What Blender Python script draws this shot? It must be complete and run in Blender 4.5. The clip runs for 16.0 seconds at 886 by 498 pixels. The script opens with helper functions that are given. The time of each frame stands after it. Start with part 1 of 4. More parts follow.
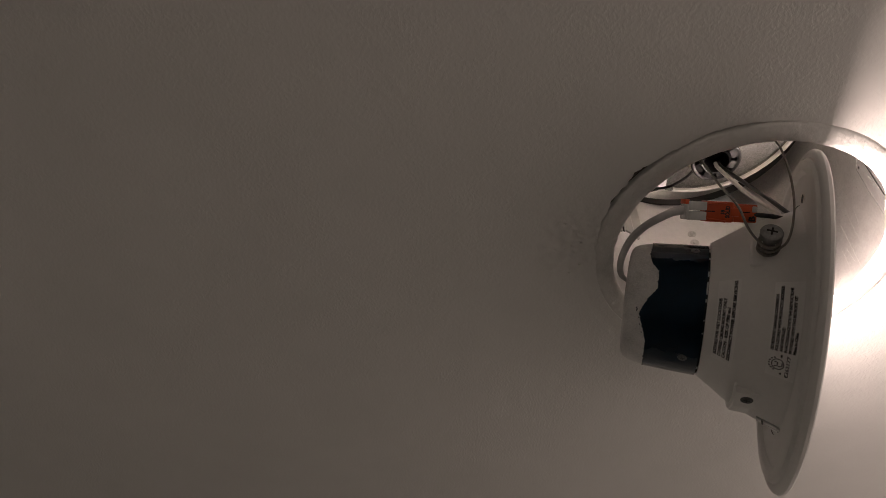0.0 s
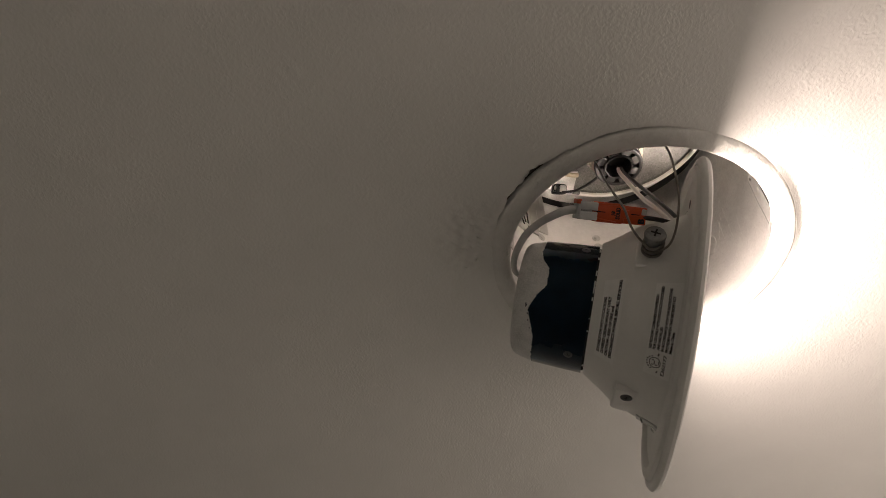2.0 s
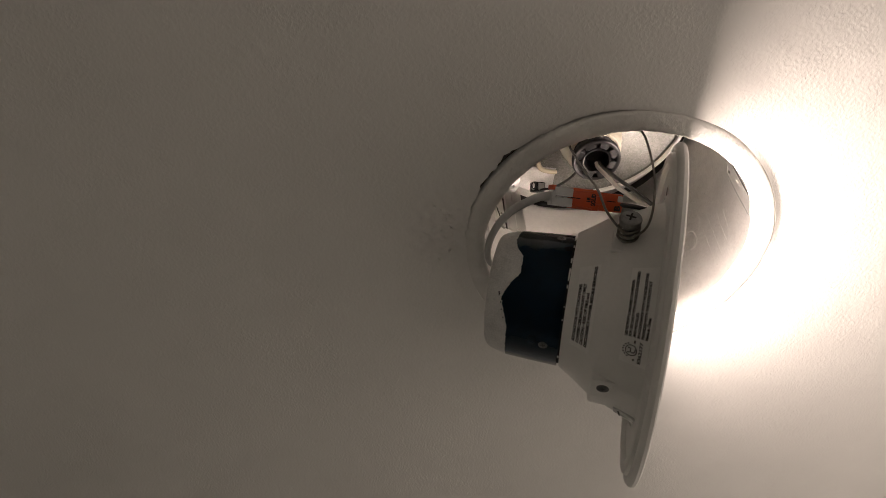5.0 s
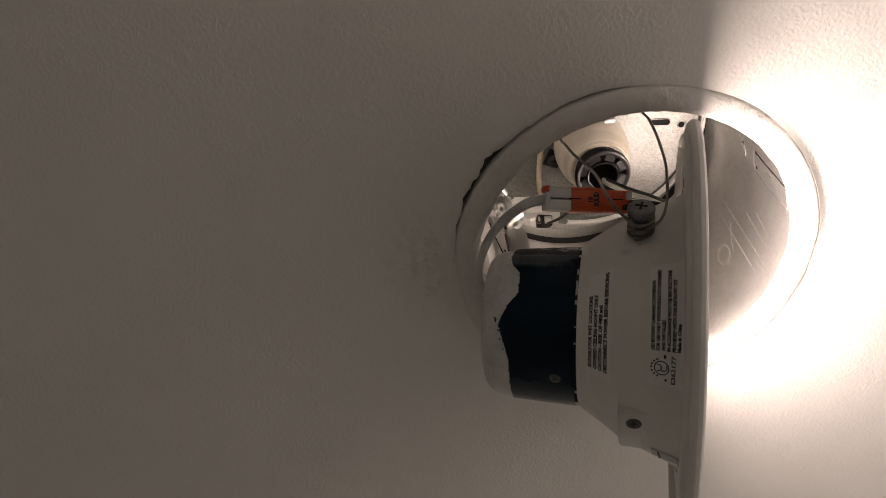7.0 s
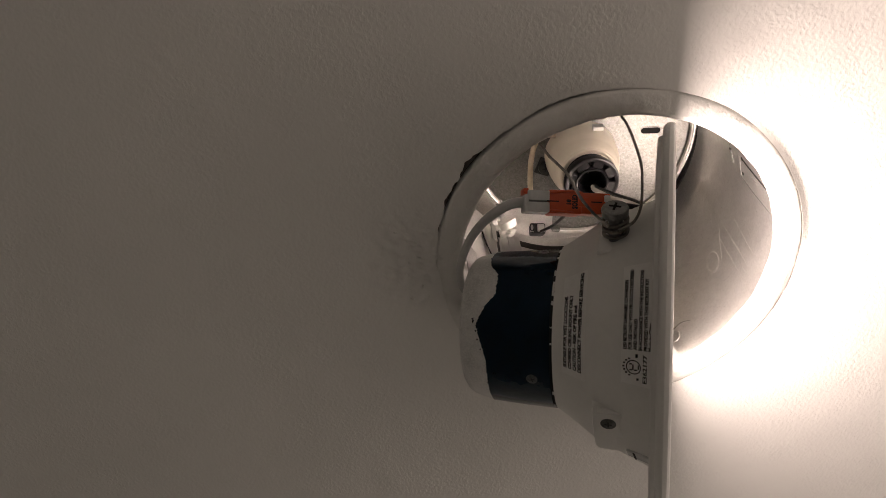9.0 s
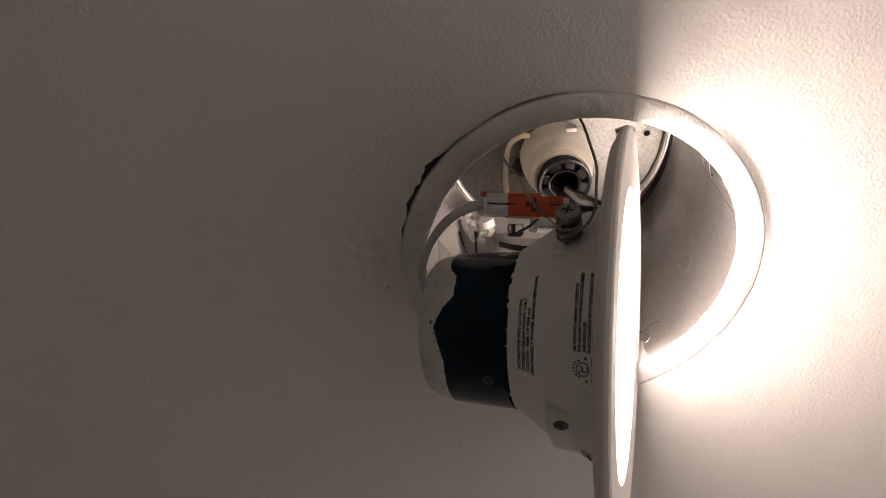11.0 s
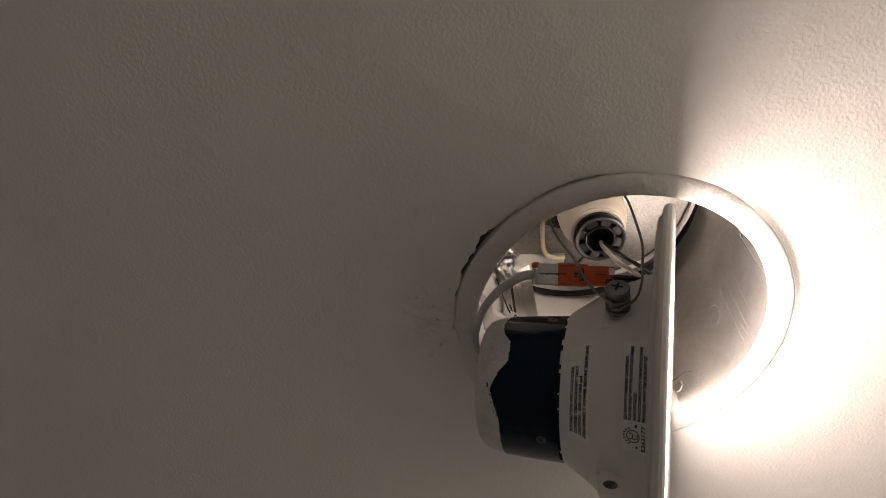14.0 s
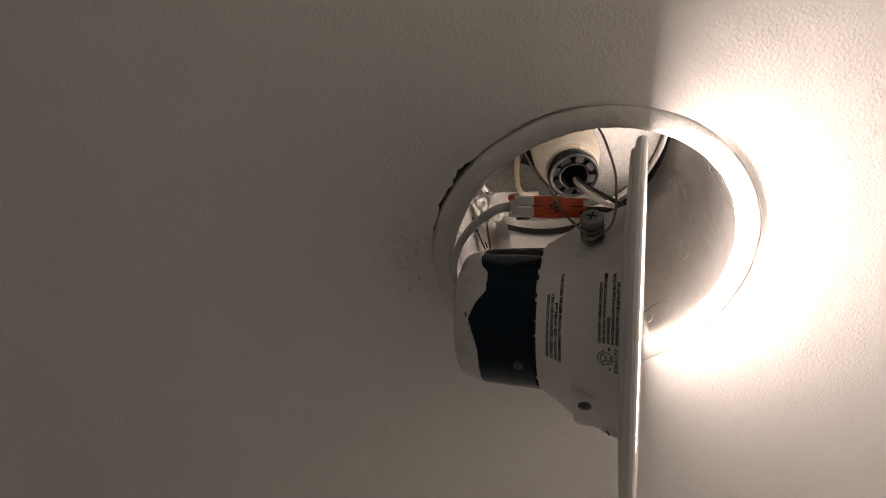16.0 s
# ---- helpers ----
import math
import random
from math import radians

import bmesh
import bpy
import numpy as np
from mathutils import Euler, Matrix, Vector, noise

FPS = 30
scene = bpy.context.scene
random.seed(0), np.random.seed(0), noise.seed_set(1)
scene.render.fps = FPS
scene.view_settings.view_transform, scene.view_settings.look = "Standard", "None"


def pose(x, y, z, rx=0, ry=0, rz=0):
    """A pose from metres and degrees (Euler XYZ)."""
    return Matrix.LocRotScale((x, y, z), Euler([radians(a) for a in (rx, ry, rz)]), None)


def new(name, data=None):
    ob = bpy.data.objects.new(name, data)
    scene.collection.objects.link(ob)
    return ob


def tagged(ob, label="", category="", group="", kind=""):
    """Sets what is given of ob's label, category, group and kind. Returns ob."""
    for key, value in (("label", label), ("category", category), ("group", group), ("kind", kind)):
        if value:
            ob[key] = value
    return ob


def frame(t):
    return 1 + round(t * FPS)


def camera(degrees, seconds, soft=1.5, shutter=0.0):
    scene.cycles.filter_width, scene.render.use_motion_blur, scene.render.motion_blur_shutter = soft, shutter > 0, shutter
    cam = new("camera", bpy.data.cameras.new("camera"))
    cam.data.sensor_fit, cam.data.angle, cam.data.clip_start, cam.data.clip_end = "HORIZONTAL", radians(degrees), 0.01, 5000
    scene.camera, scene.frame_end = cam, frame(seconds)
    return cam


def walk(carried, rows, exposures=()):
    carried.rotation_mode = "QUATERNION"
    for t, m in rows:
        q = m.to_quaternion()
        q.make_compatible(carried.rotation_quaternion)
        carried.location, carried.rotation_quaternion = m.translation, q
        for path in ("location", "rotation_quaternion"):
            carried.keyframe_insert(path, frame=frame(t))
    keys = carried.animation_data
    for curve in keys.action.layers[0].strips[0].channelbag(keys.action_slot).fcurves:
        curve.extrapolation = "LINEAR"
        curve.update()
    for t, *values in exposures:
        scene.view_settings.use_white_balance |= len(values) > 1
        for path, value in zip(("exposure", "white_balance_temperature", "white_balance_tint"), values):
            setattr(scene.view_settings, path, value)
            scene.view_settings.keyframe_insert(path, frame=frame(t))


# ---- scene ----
cam = camera(60.06, 16.0, soft=0.8)
# seconds, eye (metres), turn (Euler XYZ, degrees)
ROWS = [
    (0, -0.1795, -0.3162, 2.1063, 136.56, -0.48, -0.02),
    (0.5, -0.1605, -0.3267, 2.1049, 137.52, 0.25, -1.66),
    (1, -0.1580, -0.3271, 2.1051, 136.59, 0.89, -3.58),
    (1.5, -0.1722, -0.3191, 2.1086, 136.25, 1.30, -4.77),
    (2, -0.1535, -0.3107, 2.1013, 136.91, 0.93, -5.01),
    (2.5, -0.1475, -0.3060, 2.1021, 136.23, 1.34, -5.17),
    (3, -0.1487, -0.2979, 2.0990, 136.40, 1.63, -5.42),
    (3.5, -0.1479, -0.2913, 2.0975, 136.59, 1.63, -5.48),
    (4, -0.1457, -0.2929, 2.0985, 136.35, 2.03, -6.19),
    (4.5, -0.1429, -0.3015, 2.1006, 135.84, 2.18, -5.74),
    (4.7, -0.1450, -0.2979, 2.0963, 136.69, 1.79, -6.16),
    (6.8, -0.0947, -0.2243, 2.1219, 146.66, 2.20, 0.79),
    (7, -0.1105, -0.2198, 2.1248, 146.31, 2.75, 0.40),
    (7.5, -0.1106, -0.2158, 2.1274, 146.99, 1.99, 1.03),
    (8, -0.1032, -0.2088, 2.1177, 147.80, 1.36, 1.20),
    (8.2, -0.0999, -0.2165, 2.1179, 147.73, 1.78, 0.72),
    (10.5, -0.0777, -0.2114, 2.1130, 147.80, 0.65, 1.68),
    (11, -0.0681, -0.2185, 2.1148, 147.51, 0.65, 1.57),
    (11.5, -0.0671, -0.2315, 2.1120, 147.85, 0.65, 1.76),
    (12, -0.0810, -0.2394, 2.1127, 147.99, 0.70, 2.31),
    (12.5, -0.0957, -0.2491, 2.1107, 147.94, 0.29, 2.48),
    (13, -0.0926, -0.2478, 2.1111, 147.86, 0.30, 1.99),
    (13.5, -0.0813, -0.2440, 2.1094, 147.84, 0.18, 1.72),
    (14, -0.0926, -0.2614, 2.1084, 147.66, 0.34, 1.53),
    (14.5, -0.0980, -0.2827, 2.0999, 147.28, 0.71, 0.99),
    (15, -0.0901, -0.2638, 2.0989, 145.26, 1.73, 0.09),
    (15.5, -0.0860, -0.2468, 2.1012, 144.25, 2.41, -0.04),
    (16, -0.0964, -0.2575, 2.0977, 144.02, 2.45, 0.82),
]
EXPOSURES = [(0.0, 0.44, 6500, 16), (0.5, 0.59, 6500, 12), (1.0, 0.75, 6500, 10), (3.5, 0.83, 6500, 10), (4.5, 0.82, 6500, 10), (7.0, 0.69, 6500, 13), (8.2, 0.72, 6500, 13), (10.5, 0.67, 6500, 14), (11.2, 0.48, 6500, 15), (12.5, 0.7, 6500, 12), (13.5, 0.78, 6500, 11), (14.2, 0.61, 6500, 12), (16.0, 0.67, 6500, 13)]
walk(cam, [(t, pose(x, y, z, rx, ry, rz)) for t, x, y, z, rx, ry, rz in ROWS], EXPOSURES)

CEIL = 2.44          # height of the ceiling
LED = 21.8          # radiance of the lit diffuser

# ---- world ----
world = bpy.data.worlds.new("world")
world.use_nodes = True
world.node_tree.nodes["Background"].inputs[0].default_value = (0.0, 0.0, 0.0, 1)
scene.world = world


# ---- materials ----
def material(name, base, rough=0.5, metal=0.0, dark=None, grain=60.0, stain=6.0, amount=0.5, bump=0.0, bump_scale=300.0, rough_var=0.08, spec=0.5, coat=0.0):
    """Base colour mixed with a darker tone by noise at two scales, roughness that varies, and a fine relief."""
    m = bpy.data.materials.new(name)
    m.use_nodes = True
    nt = m.node_tree
    n, link = nt.nodes, nt.links.new
    b = n["Principled BSDF"]
    b.inputs["Metallic"].default_value = metal
    b.inputs["Specular IOR Level"].default_value = spec
    b.inputs["Coat Weight"].default_value = coat
    tc = n.new("ShaderNodeTexCoord")
    dark = dark or tuple(c * 0.8 for c in base)
    fine = n.new("ShaderNodeTexNoise")
    fine.inputs["Scale"].default_value = grain
    fine.inputs["Detail"].default_value = 6
    wide = n.new("ShaderNodeTexNoise")
    wide.inputs["Scale"].default_value = stain
    wide.inputs["Detail"].default_value = 4
    link(tc.outputs["Object"], fine.inputs["Vector"])
    link(tc.outputs["Object"], wide.inputs["Vector"])
    mul = n.new("ShaderNodeMath")
    mul.operation = "MULTIPLY"
    link(fine.outputs["Fac"], mul.inputs[0])
    link(wide.outputs["Fac"], mul.inputs[1])
    ramp = n.new("ShaderNodeMapRange")
    ramp.inputs["From Min"].default_value, ramp.inputs["From Max"].default_value = 0.12, 0.40
    ramp.inputs["To Min"].default_value, ramp.inputs["To Max"].default_value = 0.0, amount
    link(mul.outputs[0], ramp.inputs["Value"])
    mix = n.new("ShaderNodeMix")
    mix.data_type = "RGBA"
    mix.inputs["A"].default_value, mix.inputs["B"].default_value = (*base, 1), (*dark, 1)
    link(ramp.outputs[0], mix.inputs["Factor"])
    link(mix.outputs["Result"], b.inputs["Base Color"])
    rr = n.new("ShaderNodeMapRange")
    rr.inputs["To Min"].default_value, rr.inputs["To Max"].default_value = max(rough - rough_var, 0.02), min(rough + rough_var, 1)
    link(wide.outputs["Fac"], rr.inputs["Value"])
    link(rr.outputs[0], b.inputs["Roughness"])
    if bump:
        bn = n.new("ShaderNodeTexNoise")
        bn.inputs["Scale"].default_value = bump_scale
        bn.inputs["Detail"].default_value = 3
        link(tc.outputs["Object"], bn.inputs["Vector"])
        bp = n.new("ShaderNodeBump")
        bp.inputs["Strength"].default_value = 1.0
        bp.inputs["Distance"].default_value = bump
        link(bn.outputs["Fac"], bp.inputs["Height"])
        link(bp.outputs[0], b.inputs["Normal"])
    return m


def orange_peel(name, base, depth, cell):
    """Rolled ceiling paint: flattened blobs a few millimetres wide over a slow unevenness."""
    m = material(name, base, rough=0.62, dark=tuple(c * 0.93 for c in base), grain=25, stain=3, amount=0.6)
    nt = m.node_tree
    n, link = nt.nodes, nt.links.new
    tc = n.new("ShaderNodeTexCoord")
    warp = n.new("ShaderNodeTexNoise")
    warp.inputs["Scale"].default_value = cell * 0.6
    link(tc.outputs["Object"], warp.inputs["Vector"])
    add = n.new("ShaderNodeVectorMath")
    add.operation = "MULTIPLY_ADD"
    add.inputs[1].default_value = (0.6 / cell,) * 3
    link(warp.outputs["Color"], add.inputs[0])
    link(tc.outputs["Object"], add.inputs[2])
    big = n.new("ShaderNodeTexNoise")
    big.inputs["Scale"].default_value = cell
    big.inputs["Detail"].default_value = 2.0
    big.inputs["Roughness"].default_value = 0.45
    link(add.outputs[0], big.inputs["Vector"])
    flat = n.new("ShaderNodeMapRange")
    flat.interpolation_type = "SMOOTHSTEP"
    flat.inputs["From Min"].default_value, flat.inputs["From Max"].default_value = 0.32, 0.72
    link(big.outputs["Fac"], flat.inputs["Value"])
    slow = n.new("ShaderNodeTexNoise")
    slow.inputs["Scale"].default_value = cell * 0.12
    slow.inputs["Detail"].default_value = 3
    link(tc.outputs["Object"], slow.inputs["Vector"])
    mix = n.new("ShaderNodeMath")
    mix.operation = "MULTIPLY"
    link(flat.outputs[0], mix.inputs[0])
    link(slow.outputs["Fac"], mix.inputs[1])
    fine = n.new("ShaderNodeTexNoise")
    fine.inputs["Scale"].default_value = cell * 5
    fine.inputs["Detail"].default_value = 2
    link(tc.outputs["Object"], fine.inputs["Vector"])
    total = n.new("ShaderNodeMath")
    total.operation = "MULTIPLY_ADD"
    total.inputs[1].default_value = 0.10
    link(fine.outputs["Fac"], total.inputs[0])
    link(mix.outputs[0], total.inputs[2])
    bp = n.new("ShaderNodeBump")
    bp.inputs["Distance"].default_value = depth
    link(total.outputs[0], bp.inputs["Height"])
    link(bp.outputs[0], n["Principled BSDF"].inputs["Normal"])
    return m


def galvanised(name, base, rough, streak, spangle=0.95, crystal=420, smears=0.15, metal=0.98):
    """Zinc-coated sheet: crystal spangle, dust specks and long wipe marks."""
    m = material(name, base, rough=rough, metal=0.97, dark=tuple(c * 0.95 for c in base), grain=240, stain=22, amount=0.6, rough_var=0.03)
    nt = m.node_tree
    n, link = nt.nodes, nt.links.new
    b = n["Principled BSDF"]
    tc = n.new("ShaderNodeTexCoord")
    vor = n.new("ShaderNodeTexVoronoi")
    vor.inputs["Scale"].default_value = crystal
    link(tc.outputs["Object"], vor.inputs["Vector"])
    sp = n.new("ShaderNodeMapRange")
    sp.inputs["To Min"].default_value, sp.inputs["To Max"].default_value = spangle, 1.0
    link(vor.outputs["Color"], sp.inputs["Value"])
    old = b.inputs["Base Color"].links[0].from_socket
    mul = n.new("ShaderNodeMix")
    mul.data_type, mul.blend_type = "RGBA", "MULTIPLY"
    mul.inputs["Factor"].default_value = 1.0
    link(old, mul.inputs["A"])
    link(sp.outputs[0], mul.inputs["B"])
    link(mul.outputs["Result"], b.inputs["Base Color"])
    specks = n.new("ShaderNodeTexVoronoi")
    specks.inputs["Scale"].default_value = 1350
    link(tc.outputs["Object"], specks.inputs["Vector"])
    drift = n.new("ShaderNodeTexNoise")
    drift.inputs["Scale"].default_value = 30
    drift.inputs["Detail"].default_value = 6
    link(tc.outputs["Object"], drift.inputs["Vector"])
    size = n.new("ShaderNodeMapRange")
    size.inputs["From Min"].default_value, size.inputs["From Max"].default_value = 0.22, 0.78
    size.inputs["To Min"].default_value, size.inputs["To Max"].default_value = 0.07, 0.24
    link(drift.outputs["Fac"], size.inputs["Value"])
    dust = n.new("ShaderNodeMath")
    dust.operation = "LESS_THAN"
    sink = n.new("ShaderNodeSeparateXYZ")
    link(tc.outputs["Object"], sink.inputs[0])
    settle = n.new("ShaderNodeMapRange")
    settle.inputs["From Min"].default_value, settle.inputs["From Max"].default_value = 0.0, 0.09
    settle.inputs["To Min"].default_value, settle.inputs["To Max"].default_value = 0.9, 0.5
    link(sink.outputs["Z"], settle.inputs["Value"])
    load = n.new("ShaderNodeMath")
    load.operation = "MULTIPLY"
    link(size.outputs[0], load.inputs[0])
    link(settle.outputs[0], load.inputs[1])
    link(specks.outputs["Distance"], dust.inputs[0])
    link(load.outputs[0], dust.inputs[1])
    clean = n.new("ShaderNodeMapRange")
    clean.inputs["To Min"].default_value, clean.inputs["To Max"].default_value = metal, 0.0
    link(dust.outputs[0], clean.inputs["Value"])
    link(clean.outputs[0], b.inputs["Metallic"])
    grey = n.new("ShaderNodeMix")
    grey.data_type, grey.blend_type = "RGBA", "MULTIPLY"
    grey.inputs["B"].default_value = (0.62, 0.61, 0.60, 1)
    smear = n.new("ShaderNodeTexNoise")
    smear.inputs["Scale"].default_value = 55
    smear.inputs["Detail"].default_value = 7
    smear.inputs["Roughness"].default_value = 0.7
    link(tc.outputs["Object"], smear.inputs["Vector"])
    amt = n.new("ShaderNodeMapRange")
    amt.inputs["From Min"].default_value, amt.inputs["From Max"].default_value = 0.45, 0.68
    amt.inputs["To Max"].default_value = smears
    link(smear.outputs["Fac"], amt.inputs["Value"])
    link(amt.outputs[0], grey.inputs["Factor"])
    link(mul.outputs["Result"], grey.inputs["A"])
    dusty = n.new("ShaderNodeMix")
    dusty.data_type = "RGBA"
    dusty.inputs["B"].default_value = (0.72, 0.72, 0.71, 1)
    link(dust.outputs[0], dusty.inputs["Factor"])
    link(grey.outputs["Result"], dusty.inputs["A"])
    link(dusty.outputs["Result"], b.inputs["Base Color"])
    wave = n.new("ShaderNodeTexNoise")
    wave.inputs["Scale"].default_value = 26
    wave.inputs["Detail"].default_value = 5
    link(tc.outputs["Object"], wave.inputs["Vector"])
    bp = n.new("ShaderNodeBump")
    bp.inputs["Distance"].default_value = streak
    link(wave.outputs["Fac"], bp.inputs["Height"])
    link(bp.outputs[0], b.inputs["Normal"])
    return m


CEILING_PAINT = orange_peel("ceiling paint", (0.80, 0.785, 0.755), 0.00020, 560)
RING_PAINT = material("brushed plaster paint", (0.78, 0.765, 0.735), 0.55, dark=(0.66, 0.645, 0.61), grain=180, stain=40, amount=0.5, bump=0.0010, bump_scale=240)
WALL_PAINT = material("wall paint", (0.91, 0.93, 0.91), 0.6, grain=30, stain=2, amount=0.12, bump=0.0004, bump_scale=200)
FLOOR_TILE = material("pale floor", (0.82, 0.82, 0.80), 0.4, grain=12, stain=3, amount=0.5)
# Plaster made near-black: the shade in the open gap is in its colour.
SHADED_PLASTER = material("plaster darkened for gap shade", (0.075, 0.062, 0.052), 0.9, grain=200, stain=50, amount=0.9, bump=0.0008, bump_scale=300)
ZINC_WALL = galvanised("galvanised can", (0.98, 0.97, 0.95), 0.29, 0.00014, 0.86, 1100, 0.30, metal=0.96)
# Lighter, less metallic copy of the can's zinc: bounced light put into the colour.
LIT_ZINC_LINER = galvanised("zinc whitened to look lit", (0.95, 0.94, 0.91), 0.30, 0.0004, metal=0.10)
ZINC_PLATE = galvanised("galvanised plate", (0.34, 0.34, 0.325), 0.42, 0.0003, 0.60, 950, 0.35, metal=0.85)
RIM_HIGHLIGHT = galvanised("zinc lightened for rim highlight", (0.97, 0.96, 0.93), 0.40, 0.0002)
DUST = material("plaster dust", (0.52, 0.51, 0.49), 0.9, grain=300, stain=60)
# Near-black that paints the shade of gaps; dark marks and ribs use it too.
SHADE_AND_MARKS = material("gap shade and dark marks", (0.04, 0.038, 0.036), 0.6, grain=120, stain=40)
BRIGHT_METAL = material("bright steel tab", (0.80, 0.79, 0.76), 0.45, 1.0, grain=90, stain=30, amount=0.5, bump=0.0004, bump_scale=80)
DARK_STEEL = material("dull zinc screw", (0.27, 0.27, 0.265), 0.45, 1.0, dark=(0.16, 0.16, 0.16), grain=700, stain=160, amount=0.9, bump=0.0002, bump_scale=900)
OLD_SCREW = material("blackened screw", (0.13, 0.13, 0.125), 0.45, 1.0, dark=(0.05, 0.05, 0.05), grain=700, stain=160, amount=0.9)
SPRING_STEEL = material("spring wire", (0.27, 0.25, 0.22), 0.42, 1.0, dark=(0.14, 0.13, 0.12), grain=500, stain=90, amount=0.8)
WHITE_ALUM = material("white powder coat", (0.80, 0.79, 0.765), 0.40, dark=(0.73, 0.72, 0.70), grain=400, stain=40, amount=0.5, bump=0.00006, bump_scale=1500)
CAP_GREY = material("speckled grey plastic", (0.72, 0.71, 0.69), 0.6, dark=(0.30, 0.30, 0.30), grain=1100, stain=90, amount=0.5, bump=0.00012, bump_scale=1200)
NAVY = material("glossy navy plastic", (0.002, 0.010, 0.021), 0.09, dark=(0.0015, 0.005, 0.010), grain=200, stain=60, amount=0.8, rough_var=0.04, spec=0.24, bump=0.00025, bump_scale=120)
WHITE_PLASTIC = material("white plastic", (0.80, 0.79, 0.77), 0.35, grain=300, stain=60, amount=0.3)
BLACK = material("black plastic", (0.016, 0.015, 0.018), 0.36, dark=(0.03, 0.03, 0.03), grain=500, stain=120, amount=0.8, bump=0.0002, bump_scale=700)
# Near-black puts the shade inside holes, slits and recesses into the colour.
HOLLOW = material("dark hollow", (0.006, 0.006, 0.006), 0.8, grain=50, stain=10)
PORCELAIN = material("cream socket", (0.84, 0.79, 0.68), 0.32, dark=(0.74, 0.67, 0.55), grain=120, stain=50, amount=0.6, bump=0.0002, bump_scale=200)
ORANGE = material("orange connector", (0.62, 0.085, 0.018), 0.38, dark=(0.48, 0.06, 0.014), grain=300, stain=90, amount=0.6, spec=0.5)
CLEAR_GREY = material("clear grey plastic", (0.66, 0.66, 0.65), 0.22, dark=(0.52, 0.52, 0.51), grain=300, stain=100, amount=0.7)
LEAD_GREY = material("grey cable sheath", (0.55, 0.55, 0.54), 0.45, dark=(0.44, 0.44, 0.43), grain=300, stain=80, amount=0.6, bump=0.0001, bump_scale=600)
WIRE_WHITE = material("white wire insulation", (0.84, 0.81, 0.75), 0.4, dark=(0.68, 0.65, 0.59), grain=300, stain=120, amount=0.6)
WIRE_CREAM = material("cream cable", (0.78, 0.70, 0.53), 0.28, dark=(0.56, 0.46, 0.3), grain=200, stain=90, amount=0.6)
WIRE_BLACK = material("black wire insulation", (0.015, 0.014, 0.014), 0.4, dark=(0.05, 0.048, 0.045), grain=300, stain=120, amount=0.8)
STICKER = material("matte label", (0.87, 0.86, 0.84), 0.55, dark=(0.76, 0.75, 0.73), grain=500, stain=60, amount=0.5)
INK = material("black ink", (0.012, 0.012, 0.012), 0.5, grain=900, stain=200, amount=0.4)

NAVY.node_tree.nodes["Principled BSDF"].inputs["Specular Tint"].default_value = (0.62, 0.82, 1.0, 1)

DIFFUSER = bpy.data.materials.new("lit diffuser")
DIFFUSER.use_nodes = True
_b = DIFFUSER.node_tree.nodes["Principled BSDF"]
_b.inputs["Base Color"].default_value = (0.8, 0.78, 0.74, 1)
_b.inputs["Emission Color"].default_value = (1.0, 0.82, 0.72, 1)
_b.inputs["Emission Strength"].default_value = LED


# ---- mesh helpers ----
def part(name, bm, mat, parent=None, label="", smooth=40):
    me = bpy.data.meshes.new(name)
    bmesh.ops.recalc_face_normals(bm, faces=bm.faces[:])
    bm.to_mesh(me)
    bm.free()
    me.materials.append(mat)
    if smooth:
        for p in me.polygons:
            p.use_smooth = True
        me.set_sharp_from_angle(angle=radians(smooth))
    ob = new(name, me)
    ob.parent = parent
    if label:
        ob["label"] = label
    return ob


def thing(name, label, category, m=None, group="", kind=""):
    ob = new(name)
    ob.empty_display_size = 0.02
    ob.matrix_world = m if m is not None else Matrix()
    return tagged(ob, label, category, group, kind)


def revolve(profile, segs=96, start=0.0, end=360.0, at=(0, 0, 0), wobble=0.0):
    """Turns (height, radius) round z."""
    bm = bmesh.new()
    full = abs(end - start) > 359.9
    cols = segs if full else segs + 1
    grid = []
    for i in range(cols):
        a = radians(start + (end - start) * i / segs)
        col = []
        for s, r in profile:
            w = wobble * noise.noise((math.cos(a) * 3, math.sin(a) * 3, s * 200)) if wobble else 0
            col.append(bm.verts.new((at[0] + (r + w) * math.cos(a), at[1] + (r + w) * math.sin(a), at[2] + s)))
        grid.append(col)
    for i in range(segs):
        p, q = grid[i], grid[(i + 1) % cols]
        for j in range(len(profile) - 1):
            try:
                bm.faces.new((p[j], q[j], q[j + 1], p[j + 1]))
            except ValueError:
                pass
    bmesh.ops.remove_doubles(bm, verts=bm.verts[:], dist=1e-6)
    return bm


def smooth_line(points, steps=10):
    """A Catmull-Rom line through the points."""
    pts = [Vector(p) for p in points]
    pts = [2 * pts[0] - pts[1], *pts, 2 * pts[-1] - pts[-2]]
    out = []
    for i in range(1, len(pts) - 2):
        a, b, c, d = pts[i - 1:i + 3]
        for k in range(steps):
            t = k / steps
            out.append(0.5 * (2 * b + (c - a) * t + (2 * a - 5 * b + 4 * c - d) * t * t + (3 * b - a - 3 * c + d) * t ** 3))
    return out + [pts[-2]]


